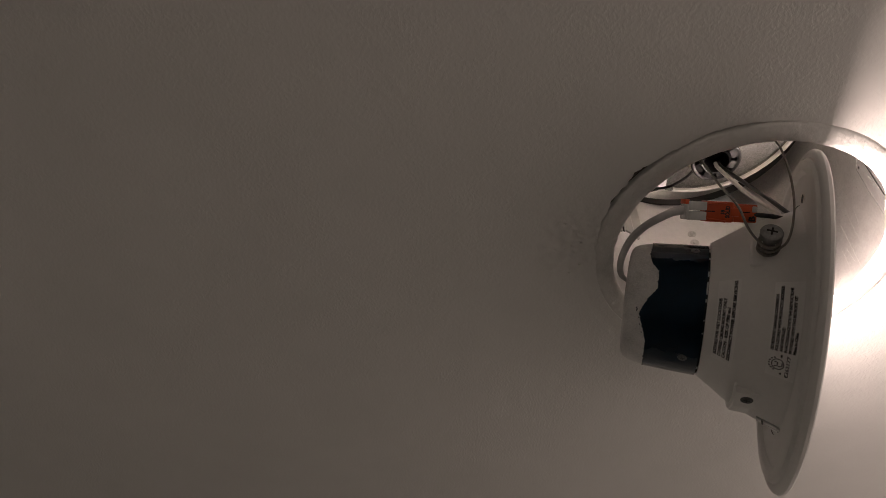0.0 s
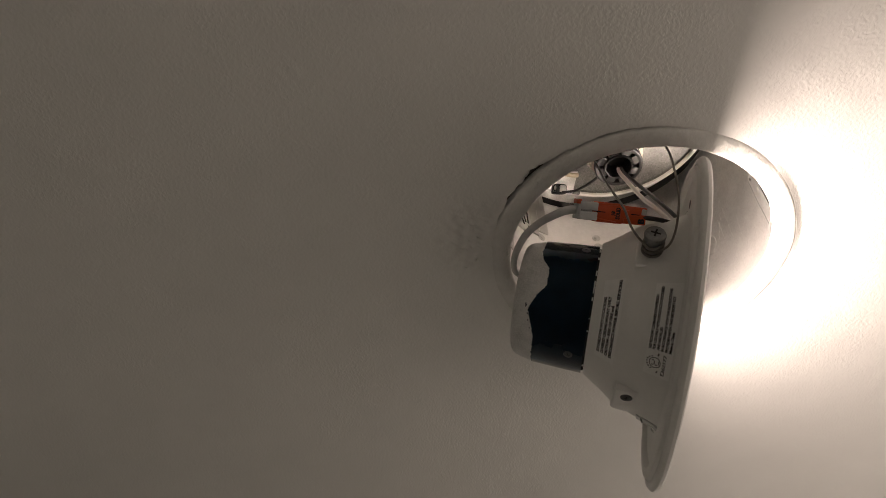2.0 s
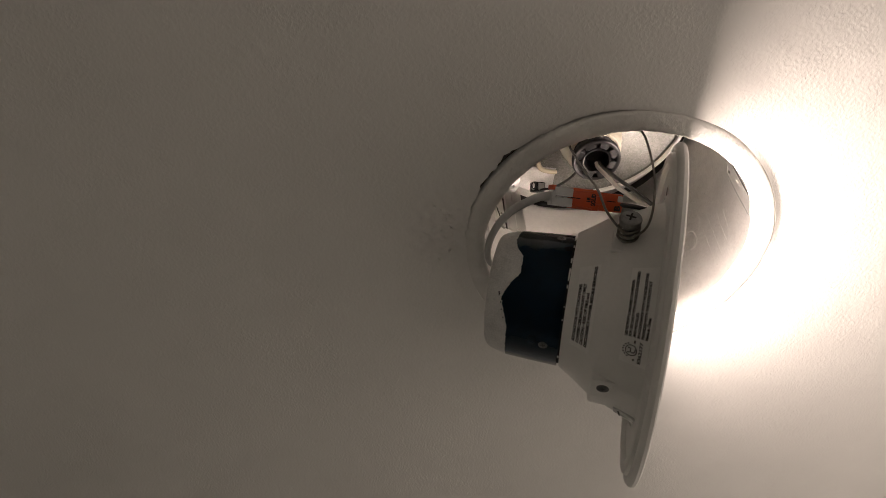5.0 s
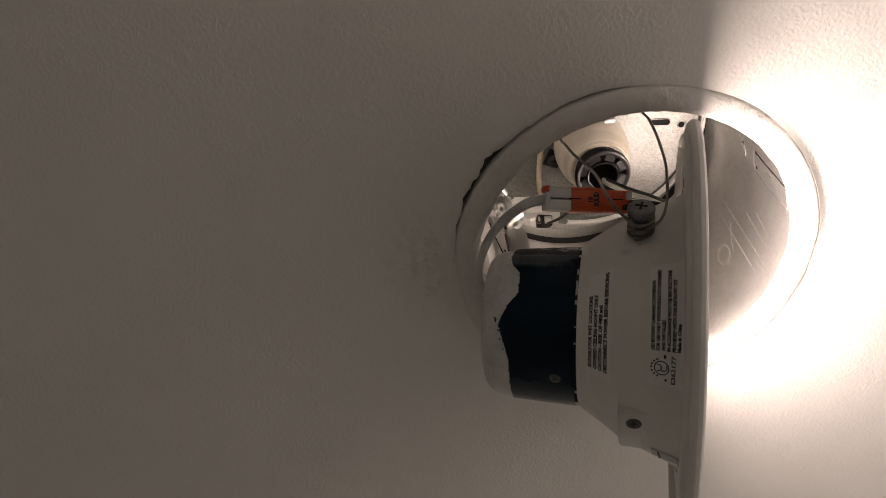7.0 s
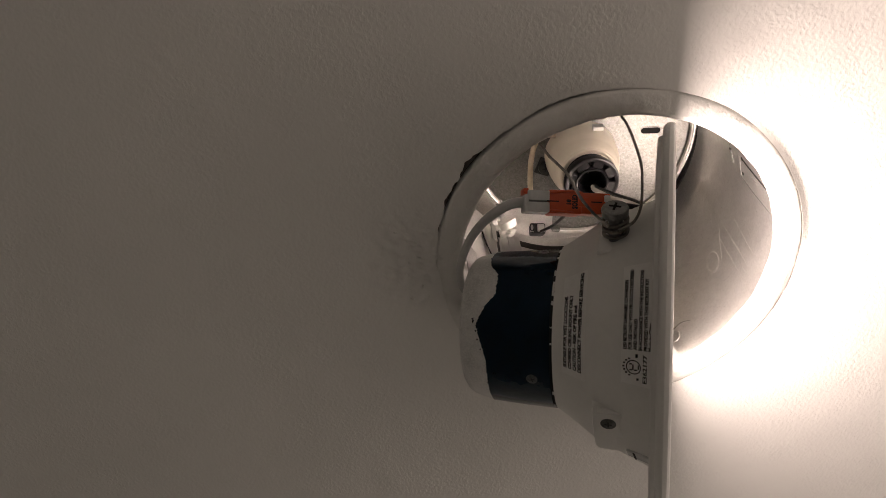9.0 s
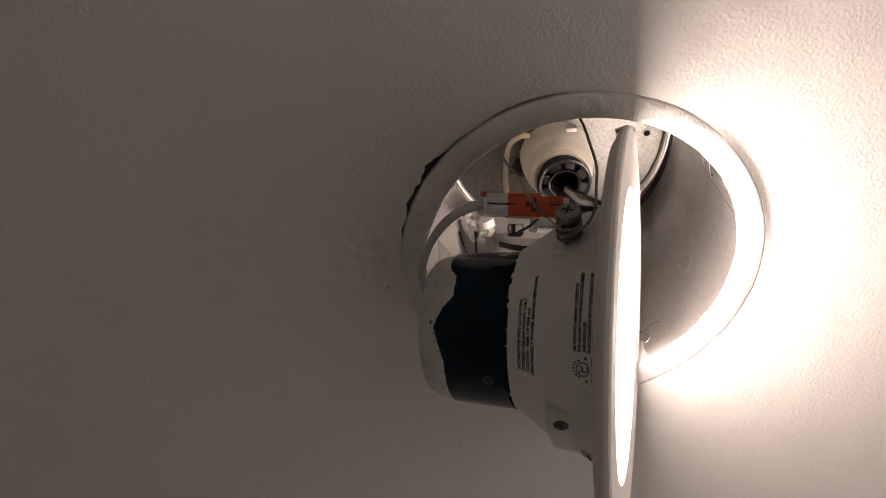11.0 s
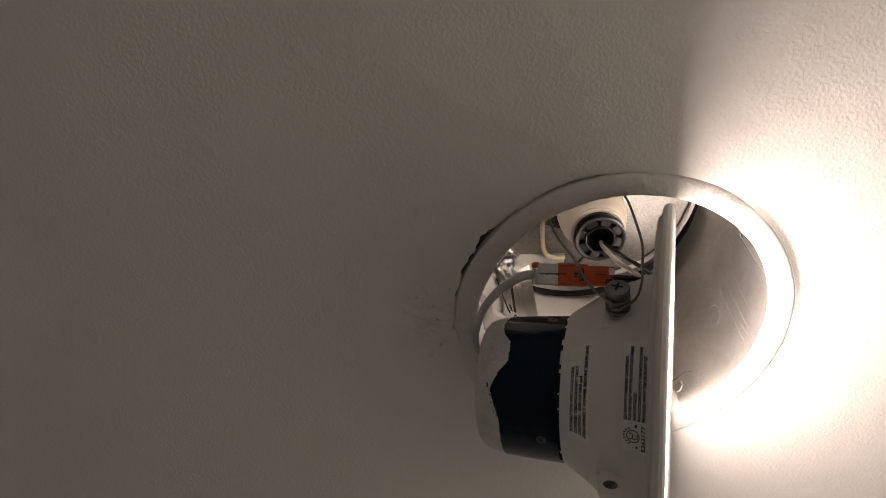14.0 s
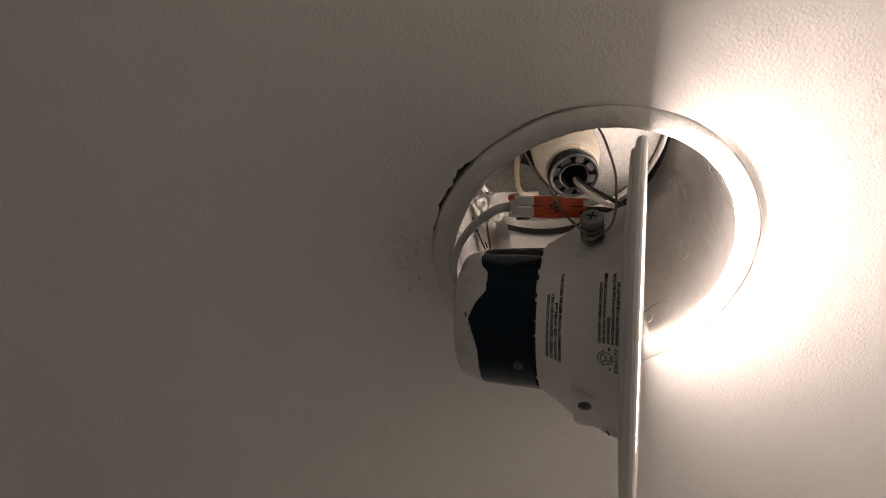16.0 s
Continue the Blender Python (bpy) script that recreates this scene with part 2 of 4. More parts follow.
def tube(points, radius, sides=12, flat=1.0, up=(0, 0, 1), bm=None, taper=None):
    """A round or oval rod along a line; flat: its second half axis as a share of the first."""
    bm = bm or bmesh.new()
    pts = [Vector(p) for p in points]
    rings = []
    side = None
    for i, p in enumerate(pts):
        d = (pts[min(i + 1, len(pts) - 1)] - pts[max(i - 1, 0)]).normalized()
        if side is None:
            side = d.cross(Vector(up)).normalized() if abs(d.dot(Vector(up))) < 0.98 else d.orthogonal().normalized()
        side = (side - d * side.dot(d)).normalized()
        other = d.cross(side)
        r = radius * (taper(i / (len(pts) - 1)) if taper else 1)
        rings.append([bm.verts.new(p + side * r * math.cos(2 * math.pi * k / sides) + other * r * flat * math.sin(2 * math.pi * k / sides)) for k in range(sides)])
    for a, b in zip(rings, rings[1:]):
        for k in range(sides):
            bm.faces.new((a[k], a[(k + 1) % sides], b[(k + 1) % sides], b[k]))
    bm.faces.new(rings[0])
    bm.faces.new(rings[-1][::-1])
    return bm


def block(size, m=None, bevel=0.0005, segs=2, bm=None, taper=1.0):
    """A box with rounded edges; taper narrows its top."""
    b = bmesh.new()
    bmesh.ops.create_cube(b, size=1)
    for v in b.verts:
        k = taper if v.co.z > 0 else 1
        v.co = Vector((v.co.x * size[0] * k, v.co.y * size[1] * k, v.co.z * size[2]))
    if bevel:
        bmesh.ops.bevel(b, geom=b.edges[:], offset=bevel, segments=segs, affect="EDGES", profile=0.6)
    if m is not None:
        bmesh.ops.transform(b, matrix=m, verts=b.verts[:])
    if bm is None:
        return b
    me = bpy.data.meshes.new("tmp")
    b.to_mesh(me)
    b.free()
    bm.from_mesh(me)
    bpy.data.meshes.remove(me)
    return bm


def frame_to(z, at, x=(1, 0, 0)):
    """A pose at a point whose z axis is the given way."""
    z = Vector(z).normalized()
    x = Vector(x)
    x = (x - z * x.dot(z)).normalized()
    y = z.cross(x)
    return Matrix.Translation(at) @ Matrix((x, y, z)).transposed().to_4x4()


def screw_head(radius, height, m, cross=0.75):
    """A domed round head, and a thin cross block for the dark of its recess."""
    bm = revolve([(-height, radius * 0.96), (-0.15 * height, radius), (0.1 * height, radius * 0.93), (0.28 * height, radius * 0.6), (0.32 * height, radius * 0.0005)], 40)
    bmesh.ops.transform(bm, matrix=m, verts=bm.verts[:])
    slot = block((radius * cross * 1.2, radius * 0.17, height * 0.1), m @ pose(0, 0, 0.31 * height), 0)
    block((radius * 0.17, radius * cross * 1.2, height * 0.1), m @ pose(0, 0, 0.31 * height), 0, bm=slot)
    return bm, slot


def screw(radius, height, m, parent, mat, label=""):
    head, slot = screw_head(radius, height, m)
    ob = part("screw", head, mat, parent, label)
    part("cross_recess", slot, HOLLOW, ob, "", 0)
    return ob


# ---- structure: ceiling with its round cut-out; unseen walls and floor added for bounced light ----
HOLE = 0.0920


def between(d, lo, hi, ease):
    """1 inside an arc of degrees, falling to 0 over ease at its ends."""
    return max(0.0, min(1.0, (d - lo) / ease, (hi - d) / ease))


def gap(d):
    """How far the plasterboard's edge stands clear of the ring: open on one side, bridged by paint elsewhere."""
    return between(d, -171, -84, 28) * 1.15 + 0.45 * between(d, 2, 66, 12)


def proud(d):
    """How far the painted ring stands below the ceiling: only along one stretch."""
    return max(0.0, 1 - ((d + 28) / 34) ** 2) ** 1.3


def bridged(d):
    """1 where old paint runs over the ring's edge and hides the joint."""
    return between(d % 360, 100, 188, 14)


def hole_radius(a):
    """The cut edge of the plasterboard: ragged, with broken bites on one side."""
    d = math.degrees(a)
    g = gap(d)
    r = HOLE - 0.0014 * proud(d) - 0.0022 * bridged(d) + 0.0009 * between(d, -75, 95, 45) + g * (0.0011 + 0.0006 * noise.noise((math.cos(a) * 5, math.sin(a) * 5, 0.3)) + 0.0004 * noise.noise((math.cos(a) * 30, math.sin(a) * 30, 1.3)) + 0.0003 * noise.noise((math.cos(a) * 90, math.sin(a) * 90, 2.3)))
    for c, w, h in ((-143.0, 5.5, 0.0024), (-149.5, 3.5, 0.0013), (-156.0, 5.0, 0.0021), (-165.5, 3.0, 0.0010), (-178.5, 2.0, 0.0014)):
        q = abs((d - c + 180) % 360 - 180) / w
        if q < 1:
            r += h * (1 - q * q) * (0.8 + 0.6 * noise.noise((d * 0.4, 5.1, 0)))
    return r


def ceiling_sheet():
    bm = bmesh.new()
    segs = 1080
    steps = [0.0, 0.0003, 0.0008, 0.0016, 0.0026]
    r = 0.004
    while r < 0.52:
        steps.append(r)
        r += 0.0016 + 0.012 * r
    rows_ = []
    for k in [-2, -1] + list(range(len(steps) + 1)):
        ring = []
        for i in range(segs):
            a = 2 * math.pi * i / segs - math.pi
            h = hole_radius(a)
            if k == -2:
                x, y, z = (h + 0.001) * math.cos(a), (h + 0.001) * math.sin(a), 0.016
            elif k == -1:
                x, y, z = h * math.cos(a), h * math.sin(a), 0.0022 * (1 - proud(math.degrees(a))) * (1 - 0.9 * bridged(math.degrees(a)))
            elif k == len(steps):
                u = 1.35 / max(abs(math.cos(a)), abs(math.sin(a)))
                x, y, z = u * math.cos(a), u * math.sin(a), 0.0
            else:
                rr = h + steps[k]
                x, y = rr * math.cos(a), rr * math.sin(a)
                z = (0.0001 + 0.0011 * gap(math.degrees(a))) * max(0.0, 1 - steps[k] / 0.0040) ** 2
                z += 0.00055 * noise.noise((x * 14, y * 14, 2.0)) * min(1, steps[k] / 0.03)
                z += 0.00018 * noise.noise((x * 70, y * 70, 4.0)) * min(1, steps[k] / 0.01)
                # paint fillet down to the proud stretch of the ring
                z -= 0.0026 * proud(math.degrees(a)) * max(0.0, 1 - steps[k] / 0.0040) ** 1.2
                z -= 0.0012 * bridged(math.degrees(a)) * max(0.0, 1 - steps[k] / 0.009)
                # smeared filler beside the broken edge
                d = math.hypot((x + 0.106) / 0.022, (y + 0.004) / 0.036)
                if d < 1:
                    z -= 0.0016 * (1 - d) * (0.4 + 1.5 * noise.noise((x * 260, y * 150, 7.0)) + 1.0 * noise.noise((x * 700, y * 420, 3.0)))
                # pips and dribbles under the paint
                for px, py, w, hh in ((-0.2046, -0.1107, 0.0035, 0.0007), (-0.2120, -0.1085, 0.0025, 0.0005), (-0.158, -0.158, 0.004, 0.0006), (-0.152, -0.150, 0.0035, 0.0006), (0.135, -0.072, 0.0022, 0.0005), (0.052, -0.131, 0.0016, 0.0005), (-0.245, -0.118, 0.003, 0.0004)):
                    q = ((x - px) ** 2 + (y - py) ** 2) / (w * w)
                    if q < 4:
                        z -= hh * math.exp(-q * 1.5)
            ring.append(bm.verts.new((x, y, z)))
        rows_.append(ring)
    for p, q in zip(rows_, rows_[1:]):
        for i in range(segs):
            bm.faces.new((p[i], p[(i + 1) % segs], q[(i + 1) % segs], q[i]))
    return bm


ceiling = part("ceiling", ceiling_sheet(), CEILING_PAINT, None, "", 60)
ceiling.location = (0, 0, CEIL)
tagged(ceiling, "white ceiling with rolled orange-peel paint and a round cut-out", "ceiling", kind="structure")

# Backs the chips; its dark colour carries the gap's shade.
part("plaster_core", revolve([(0.0022, 0.0985), (0.0030, 0.0930), (0.0052, 0.0921)], 240, wobble=0.0004), SHADED_PLASTER, ceiling, "broken plaster core behind the chipped edge, darkened for the gap's shade")
for fx, fy, fw, turn in ((-0.1035, -0.0150, 0.0042, 20), (-0.1075, -0.0185, 0.0035, 70), (-0.1000, -0.0060, 0.0030, 10), (-0.1090, -0.0080, 0.0028, 130), (-0.0985, 0.0010, 0.0034, 50), (-0.1120, -0.0215, 0.0022, 0), (-0.0990, 0.0120, 0.0024, 100), (-0.1045, 0.0190, 0.0020, 30)):
    bm = bmesh.new()
    ring_a, ring_b = [], []
    for k in range(11):
        a = 2 * math.pi * k / 11
        q = fw * (0.55 + 0.6 * noise.noise((fx * 900 + math.cos(a), fy * 900 + math.sin(a), 0.5)))
        ring_a.append(bm.verts.new((q * math.cos(a), 0.55 * q * math.sin(a), 0.0004)))
        ring_b.append(bm.verts.new((0.7 * q * math.cos(a), 0.4 * q * math.sin(a), -0.0011 - 0.0007 * noise.noise((k, fx * 700, fy * 700)))))
    bm.faces.new(ring_b)
    for k in range(11):
        bm.faces.new((ring_a[k], ring_a[(k + 1) % 11], ring_b[(k + 1) % 11], ring_b[k]))
    flake = part("plaster_flake", bm, RING_PAINT, ceiling, "loose painted plaster flake", 20)
    flake.matrix_basis = pose(fx, fy, 0.0004, 0, 0, turn)

# Unseen walls and floor, added; walls stand close to bounce lamp light up.
X0, X1, Y0, Y1 = -0.78, 0.365, -0.56, 0.40
for nm, sz, at in (("bounce_wall_west", (0.1, Y1 - Y0 + 0.2, CEIL), (X0 - 0.05, (Y0 + Y1) / 2, CEIL / 2)), ("bounce_wall_east", (0.1, Y1 - Y0 + 0.2, CEIL), (X1 + 0.05, (Y0 + Y1) / 2, CEIL / 2)),
                   ("bounce_wall_south", (X1 - X0, 0.1, CEIL), ((X0 + X1) / 2, Y0 - 0.05, CEIL / 2)), ("bounce_wall_north", (X1 - X0, 0.1, CEIL), ((X0 + X1) / 2, Y1 + 0.05, CEIL / 2))):
    tagged(part(nm, block(sz, pose(*at), 0), WALL_PAINT, None, "", 0), "unseen off-white wall added close by to bounce light", "wall", kind="structure")
tagged(part("floor", block((X1 - X0 + 0.2, Y1 - Y0 + 0.2, 0.1), pose((X0 + X1) / 2, (Y0 + Y1) / 2, -0.052), 0), FLOOR_TILE, None, "", 0), "unseen pale floor added to close the small room", "floor", kind="structure")

# ---- recessed can above the ceiling ----
can = thing("recessed_can", "galvanised recessed light can with painted flange ring in the ceiling", "light housing", Matrix.Translation((0, 0, CEIL)))


def flange_ring():
    prof = [(0.010, 0.0918), (0.0012, 0.0921), (0.0002, 0.0916), (-0.0006, 0.0905), (-0.0010, 0.0875), (-0.0009, 0.0840), (-0.0004, 0.0812), (0.0004, 0.0798), (0.0016, 0.0790), (0.0034, 0.0788), (0.0042, 0.0796), (0.0042, 0.0836)]
    bm = revolve(prof, 360)
    for v in bm.verts:
        a = math.atan2(v.co.y, v.co.x)
        r = math.hypot(v.co.x, v.co.y)
        grow = 1 + between(math.degrees(a), -75, 95, 45) * (0.0009 if r > 0.0885 else 0.0006) / r - 0.0014 * proud(math.degrees(a)) * max(0.0, min(1.0, (r - 0.0835) / 0.0075)) / r
        v.co.x, v.co.y = v.co.x * grow, v.co.y * grow
        k = noise.noise((v.co.x * 60, v.co.y * 60, 3)) * 0.0005 + noise.noise((v.co.x * 220, v.co.y * 220, 3)) * 0.00025 + noise.noise(((v.co.x - v.co.y) * 90, (v.co.x + v.co.y) * 420, 9)) * 0.00022
        v.co.z += k - 0.0026 * proud(math.degrees(a)) * max(0.0, min(1.0, (r - 0.0835) / 0.0075))
        if r < 0.0815:
            w = 1 + (noise.noise((a * 7, 1.0, 2.2)) * 0.0004 + noise.noise((a * 30, 1.0, 2.2)) * (0.0004 if abs(a) > 1.4 else 0.00006)) / r
            v.co.x, v.co.y = v.co.x * w, v.co.y * w
    return bm


part("flange_ring", flange_ring(), RING_PAINT, can, "brush-painted white flange ring with chipped edge", 60)
part("can_wall", revolve([(0.0042, 0.0846), (0.0042, 0.0838), (0.05, 0.0838), (0.10, 0.0838), (0.130, 0.0838), (0.1600, 0.0838), (0.1600, 0.0846), (0.0042, 0.0846)], 180), ZINC_WALL, can, "dull galvanised cylinder wall with scratches", 30)
part("can_lid", revolve([(0.1602, 0.0850), (0.1602, 0.001), (0.1620, 0.001), (0.1620, 0.0850), (0.1602, 0.0850)], 96), ZINC_WALL, can, "galvanised top of the can")
# The liner's whitened colour stands for light thrown back by the far wall.
part("inner_liner", revolve([(0.006, 0.0838), (0.006, 0.0835), (0.1380, 0.0835), (0.1380, 0.0838)], 60, 58, 172), LIT_ZINC_LINER, can, "zinc liner sheet riveted to the wall, whitened to look lit", 30)
# Near-black strip on the wall puts the unlit gap's shade into the colour.
part("gap_shade_band", revolve([(0.1415, 0.0838), (0.1415, 0.0834), (0.1485, 0.0834), (0.1485, 0.0838)], 100, -95, 124), SHADE_AND_MARKS, can, "near-black band painted for the shade above the socket plate")
# socket plate: off centre, rolled rim, one side cut away
PX, PY, PZ = 0.005, -0.011, 0.1345
bm = revolve([(PZ, 0.0690 * k / 24 + 0.0004) for k in range(25)] + [(PZ - 0.0016, 0.0700), (PZ - 0.0030, 0.0706), (PZ - 0.0034, 0.0715), (PZ - 0.0026, 0.0722), (PZ - 0.0014, 0.0724), (PZ - 0.0016, 0.0735), (PZ - 0.0008, 0.0742), (PZ + 0.0006, 0.0738), (PZ + 0.0030, 0.0736)], 180, at=(PX, PY, 0))
for co, no in (((-0.0100, 0, 0), (1, 0, 0)), ((0, 0.0400, 0), (0, 1, 0))):
    bmesh.ops.bisect_plane(bm, geom=bm.verts[:] + bm.edges[:] + bm.faces[:], plane_co=co, plane_no=no, dist=1e-6)
gone = [f for f in bm.faces if f.calc_center_median().x < -0.0100 and f.calc_center_median().y > 0.0400]
bmesh.ops.delete(bm, geom=gone, context="FACES")
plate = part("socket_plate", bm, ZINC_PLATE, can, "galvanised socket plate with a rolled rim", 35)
# Lighter strip over the plate's own rim: its highlight put into the colour.
part("rim_highlight_strip", revolve([(PZ - 0.0018, 0.0698), (PZ - 0.0033, 0.0705), (PZ - 0.0038, 0.0715), (PZ - 0.0029, 0.0724), (PZ - 0.0017, 0.0727), (PZ - 0.0020, 0.0736), (PZ - 0.0011, 0.0745), (PZ + 0.0006, 0.0742)], 150, -222, 98, at=(PX, PY, 0)), RIM_HIGHLIGHT, plate, "lighter strip that paints the highlight along the rolled rim", 35)
# punched holes of the plate
for hx, hy, w, l in ((0.0640, -0.0105, 0.0042, 0.0), (0.0500, -0.0125, 0.0042, 0.0085)):
    pts = []
    for k in range(32):
        a = 2 * math.pi * k / 32
        pts.append((hx + w * 0.55 * math.cos(a) + (l / 2 if math.cos(a) > 0 else -l / 2), hy + w * 0.55 * math.sin(a), PZ - 0.0003))
    bm = bmesh.new()
    low = [bm.verts.new(p) for p in pts]
    top = [bm.verts.new((p[0], p[1], PZ + 0.0022)) for p in pts]
    bm.faces.new(top)
    for k in range(32):
        bm.faces.new((low[k], low[(k + 1) % 32], top[(k + 1) % 32], top[k]))
    bm.faces.new([bm.verts.new((p[0], p[1], PZ - 0.00025)) for p in pts])
    hole = part("punched_hole", bm, HOLLOW, plate, "", 0)
    part("hole_rim", tube([*pts, pts[0]], 0.00035, 6), ZINC_PLATE, hole)


def on_wall(deg, z, r=0.0838):
    a = radians(deg)
    return Vector((r * math.cos(a), r * math.sin(a), z))


def wall_pose(deg, z, turn=0.0, r=0.0838):
    """z axis points inwards from the can's wall, y axis up."""
    a = radians(deg)
    p = on_wall(deg, z, r)
    inward = Vector((-math.cos(a), -math.sin(a), 0))
    side = Vector((0, 0, 1)).cross(inward)
    return Matrix.Translation(p) @ Matrix((side, Vector((0, 0, 1)), inward)).transposed().to_4x4() @ pose(0, 0, 0, 0, 0, turn)


def stamped(w, h, m):
    """A shallow oval stamped into the sheet: soft ridge round a nearly flat middle."""
    bm = revolve([(0.0, 1.06), (0.00018, 1.0), (0.00042, 0.93), (0.00042, 0.88), (0.0002, 0.80), (0.00012, 0.60), (0.0002, 0.02)], 40)
    bmesh.ops.transform(bm, matrix=m @ Matrix.Diagonal((w, h, 1, 1)), verts=bm.verts[:])
    return bm


def oval_ring(w, h, thick, m):
    pts = [m @ Vector((w * math.cos(2 * math.pi * k / 40), h * math.sin(2 * math.pi * k / 40), 0.0003)) for k in range(41)]
    return tube(pts, thick, 6)


def dust():
    """Plaster dust that clings to the wall, thicker towards the opening."""
    rng = random.Random(7)
    bm = bmesh.new()
    for _ in range(3000):
        m = wall_pose(rng.uniform(-42, 74), 0.006 + 0.112 * rng.random() ** 1.7, rng.uniform(0, 180))
        w = 0.00008 + 0.00012 * rng.random() ** 4
        ring = [bm.verts.new(m @ Vector((w * x, w * rng.uniform(0.6, 1.3) * y, 0.0))) for x, y in ((-1, -1), (1, -1), (1, 1), (-1, 1))]
        top = bm.verts.new(m @ Vector((0, 0, 0.00005)))
        for k in range(4):
            bm.faces.new((ring[k], ring[(k + 1) % 4], top))
    return bm


tagged(part("dust_specks", dust(), DUST, can, "fine pale plaster dust on the metal", 0), kind="stuff")
part("stamped_oval", stamped(0.0052, 0.0080, wall_pose(28, 0.0561, -12)), ZINC_WALL, can)
part("stamped_oval", stamped(0.0030, 0.0045, wall_pose(56, 0.0247, -20)), ZINC_WALL, can)
for d, z, w, h, turn in ((-17.3, 0.0772, 0.0016, 0.0026, 25), (-19.6, 0.0572, 0.0024, 0.0022, 25), (-12.8, 0.0579, 0.0019, 0.0022, 20)):
    part("slit", block((w, h, 0.0006), wall_pose(d, z, turn), 0.0004, 1), HOLLOW, can, "", 0)
part("slit_edge", tube([on_wall(d, z, 0.0837) for d, z in ((-20.8, 0.0785), (-18.8, 0.0760), (-17.0, 0.0775), (-14.5, 0.0745), (-12.2, 0.0740))], 0.00018, 6), ZINC_PLATE, can)
# knock-out tab: a cut line, its fold and two small lips
part("seam", tube([on_wall(-19.8, 0.0569, 0.0836), on_wall(-19.4, 0.0400, 0.0836), on_wall(-19.5, 0.0193, 0.0836)], 0.00038, 6), HOLLOW, can)
part("fold", tube([on_wall(-10.6, 0.0605, 0.0838), on_wall(-10.1, 0.0400, 0.0838), on_wall(-10.5, 0.0174, 0.0838)], 0.00020, 6), ZINC_PLATE, can)
part("fold", tube([on_wall(-20.3, 0.0600, 0.0838), on_wall(-14.0, 0.0620, 0.0838), on_wall(-10.4, 0.0608, 0.0838)], 0.00016, 6), ZINC_PLATE, can)
part("lip", tube([on_wall(d, z, 0.0836) for d, z in ((-20.2, 0.0165), (-17.4, 0.0180), (-16.4, 0.0172), (-12.6, 0.0163))], 0.00030, 6), ZINC_PLATE, can)
part("embossing", tube([on_wall(-15.6, 0.037 + 0.002 * k, 0.0840) for k in range(5)], 0.0010, 8, taper=lambda t: 0.5 + math.sin(math.pi * t) * 0.6), ZINC_WALL, can)
for pts in (((13.4, 0.1084), (14.8, 0.051), (15.9, 0.005)), ((18.8, 0.0981), (19.9, 0.0477), (20.9, 0.0092)), ((19, 0.0864), (16, 0.0878)), ((8, 0.060), (9.5, 0.040), (10, 0.026)), ((24, 0.050), (20, 0.064), (17, 0.070)), ((17.9, 0.030), (17.4, 0.018)), ((4, 0.050), (6, 0.034))):
    part("scratch", tube(smooth_line([on_wall(d, z, 0.08375) for d, z in pts], 6), 0.00005, 5), BRIGHT_METAL, can)
part("scuff", tube(smooth_line([on_wall(d, z, 0.0837) for d, z in ((62, 0.0330), (56, 0.0305), (52, 0.0325), (48, 0.0300))], 6), 0.00030, 6, taper=lambda t: 1.2 - t), SHADE_AND_MARKS, can)
for d, z in ((83.5, 0.1060), (83.5, 0.0965), (116.3, 0.0945)):
    m = wall_pose(d, z)
    bm = revolve([(0.0, 0.0034), (0.0008, 0.0032), (0.0010, 0.0024), (0.0005, 0.0018), (0.0014, 0.0013), (0.0017, 0.0002)], 24)
    bmesh.ops.transform(bm, matrix=m, verts=bm.verts[:])
    part("rivet", bm, BRIGHT_METAL, can)


def bent_tab(path, width, way, thick=0.0007):
    """A strip of sheet bent along a path; way: across the strip."""
    bm = bmesh.new()
    w = Vector(way).normalized() * width / 2
    pts = [Vector(p) for p in path]
    rows_ = []
    for i, p in enumerate(pts):
        d = (pts[min(i + 1, len(pts) - 1)] - pts[max(i - 1, 0)]).normalized()
        n_ = d.cross(w).normalized() * thick / 2
        rows_.append([bm.verts.new(q) for q in (p - w + n_, p + w + n_, p + w - n_, p - w - n_)])
    for a, b in zip(rows_, rows_[1:]):
        for k in range(4):
            bm.faces.new((a[k], a[(k + 1) % 4], b[(k + 1) % 4], b[k]))
    bm.faces.new(rows_[0][::-1])
    bm.faces.new(rows_[-1])
    for v in bm.verts:
        v.co += noise.noise_vector(v.co * 110) * 0.0004
    return bm


# wire clips, strips and folded tabs where the plate is cut away
def washer(at, z_, rx, ry, turn=0.0):
    """A thin stamped eye of sheet, slightly dished."""
    bm = revolve([(0.0, 0.24), (0.0003, 0.28), (0.0008, 0.45), (0.0006, 0.80), (0.0, 1.0), (-0.0004, 1.0), (-0.0004, 0.24), (0.0, 0.24)], 36)
    for v in bm.verts:
        v.co.z += 0.0009 * noise.noise((v.co.x * 2.2, v.co.y * 2.2, at[0] * 300))
    bmesh.ops.transform(bm, matrix=frame_to(z_, at) @ pose(0, 0, 0, 0, 0, turn) @ Matrix.Diagonal((rx, ry, 1, 1)), verts=bm.verts[:])
    return bm


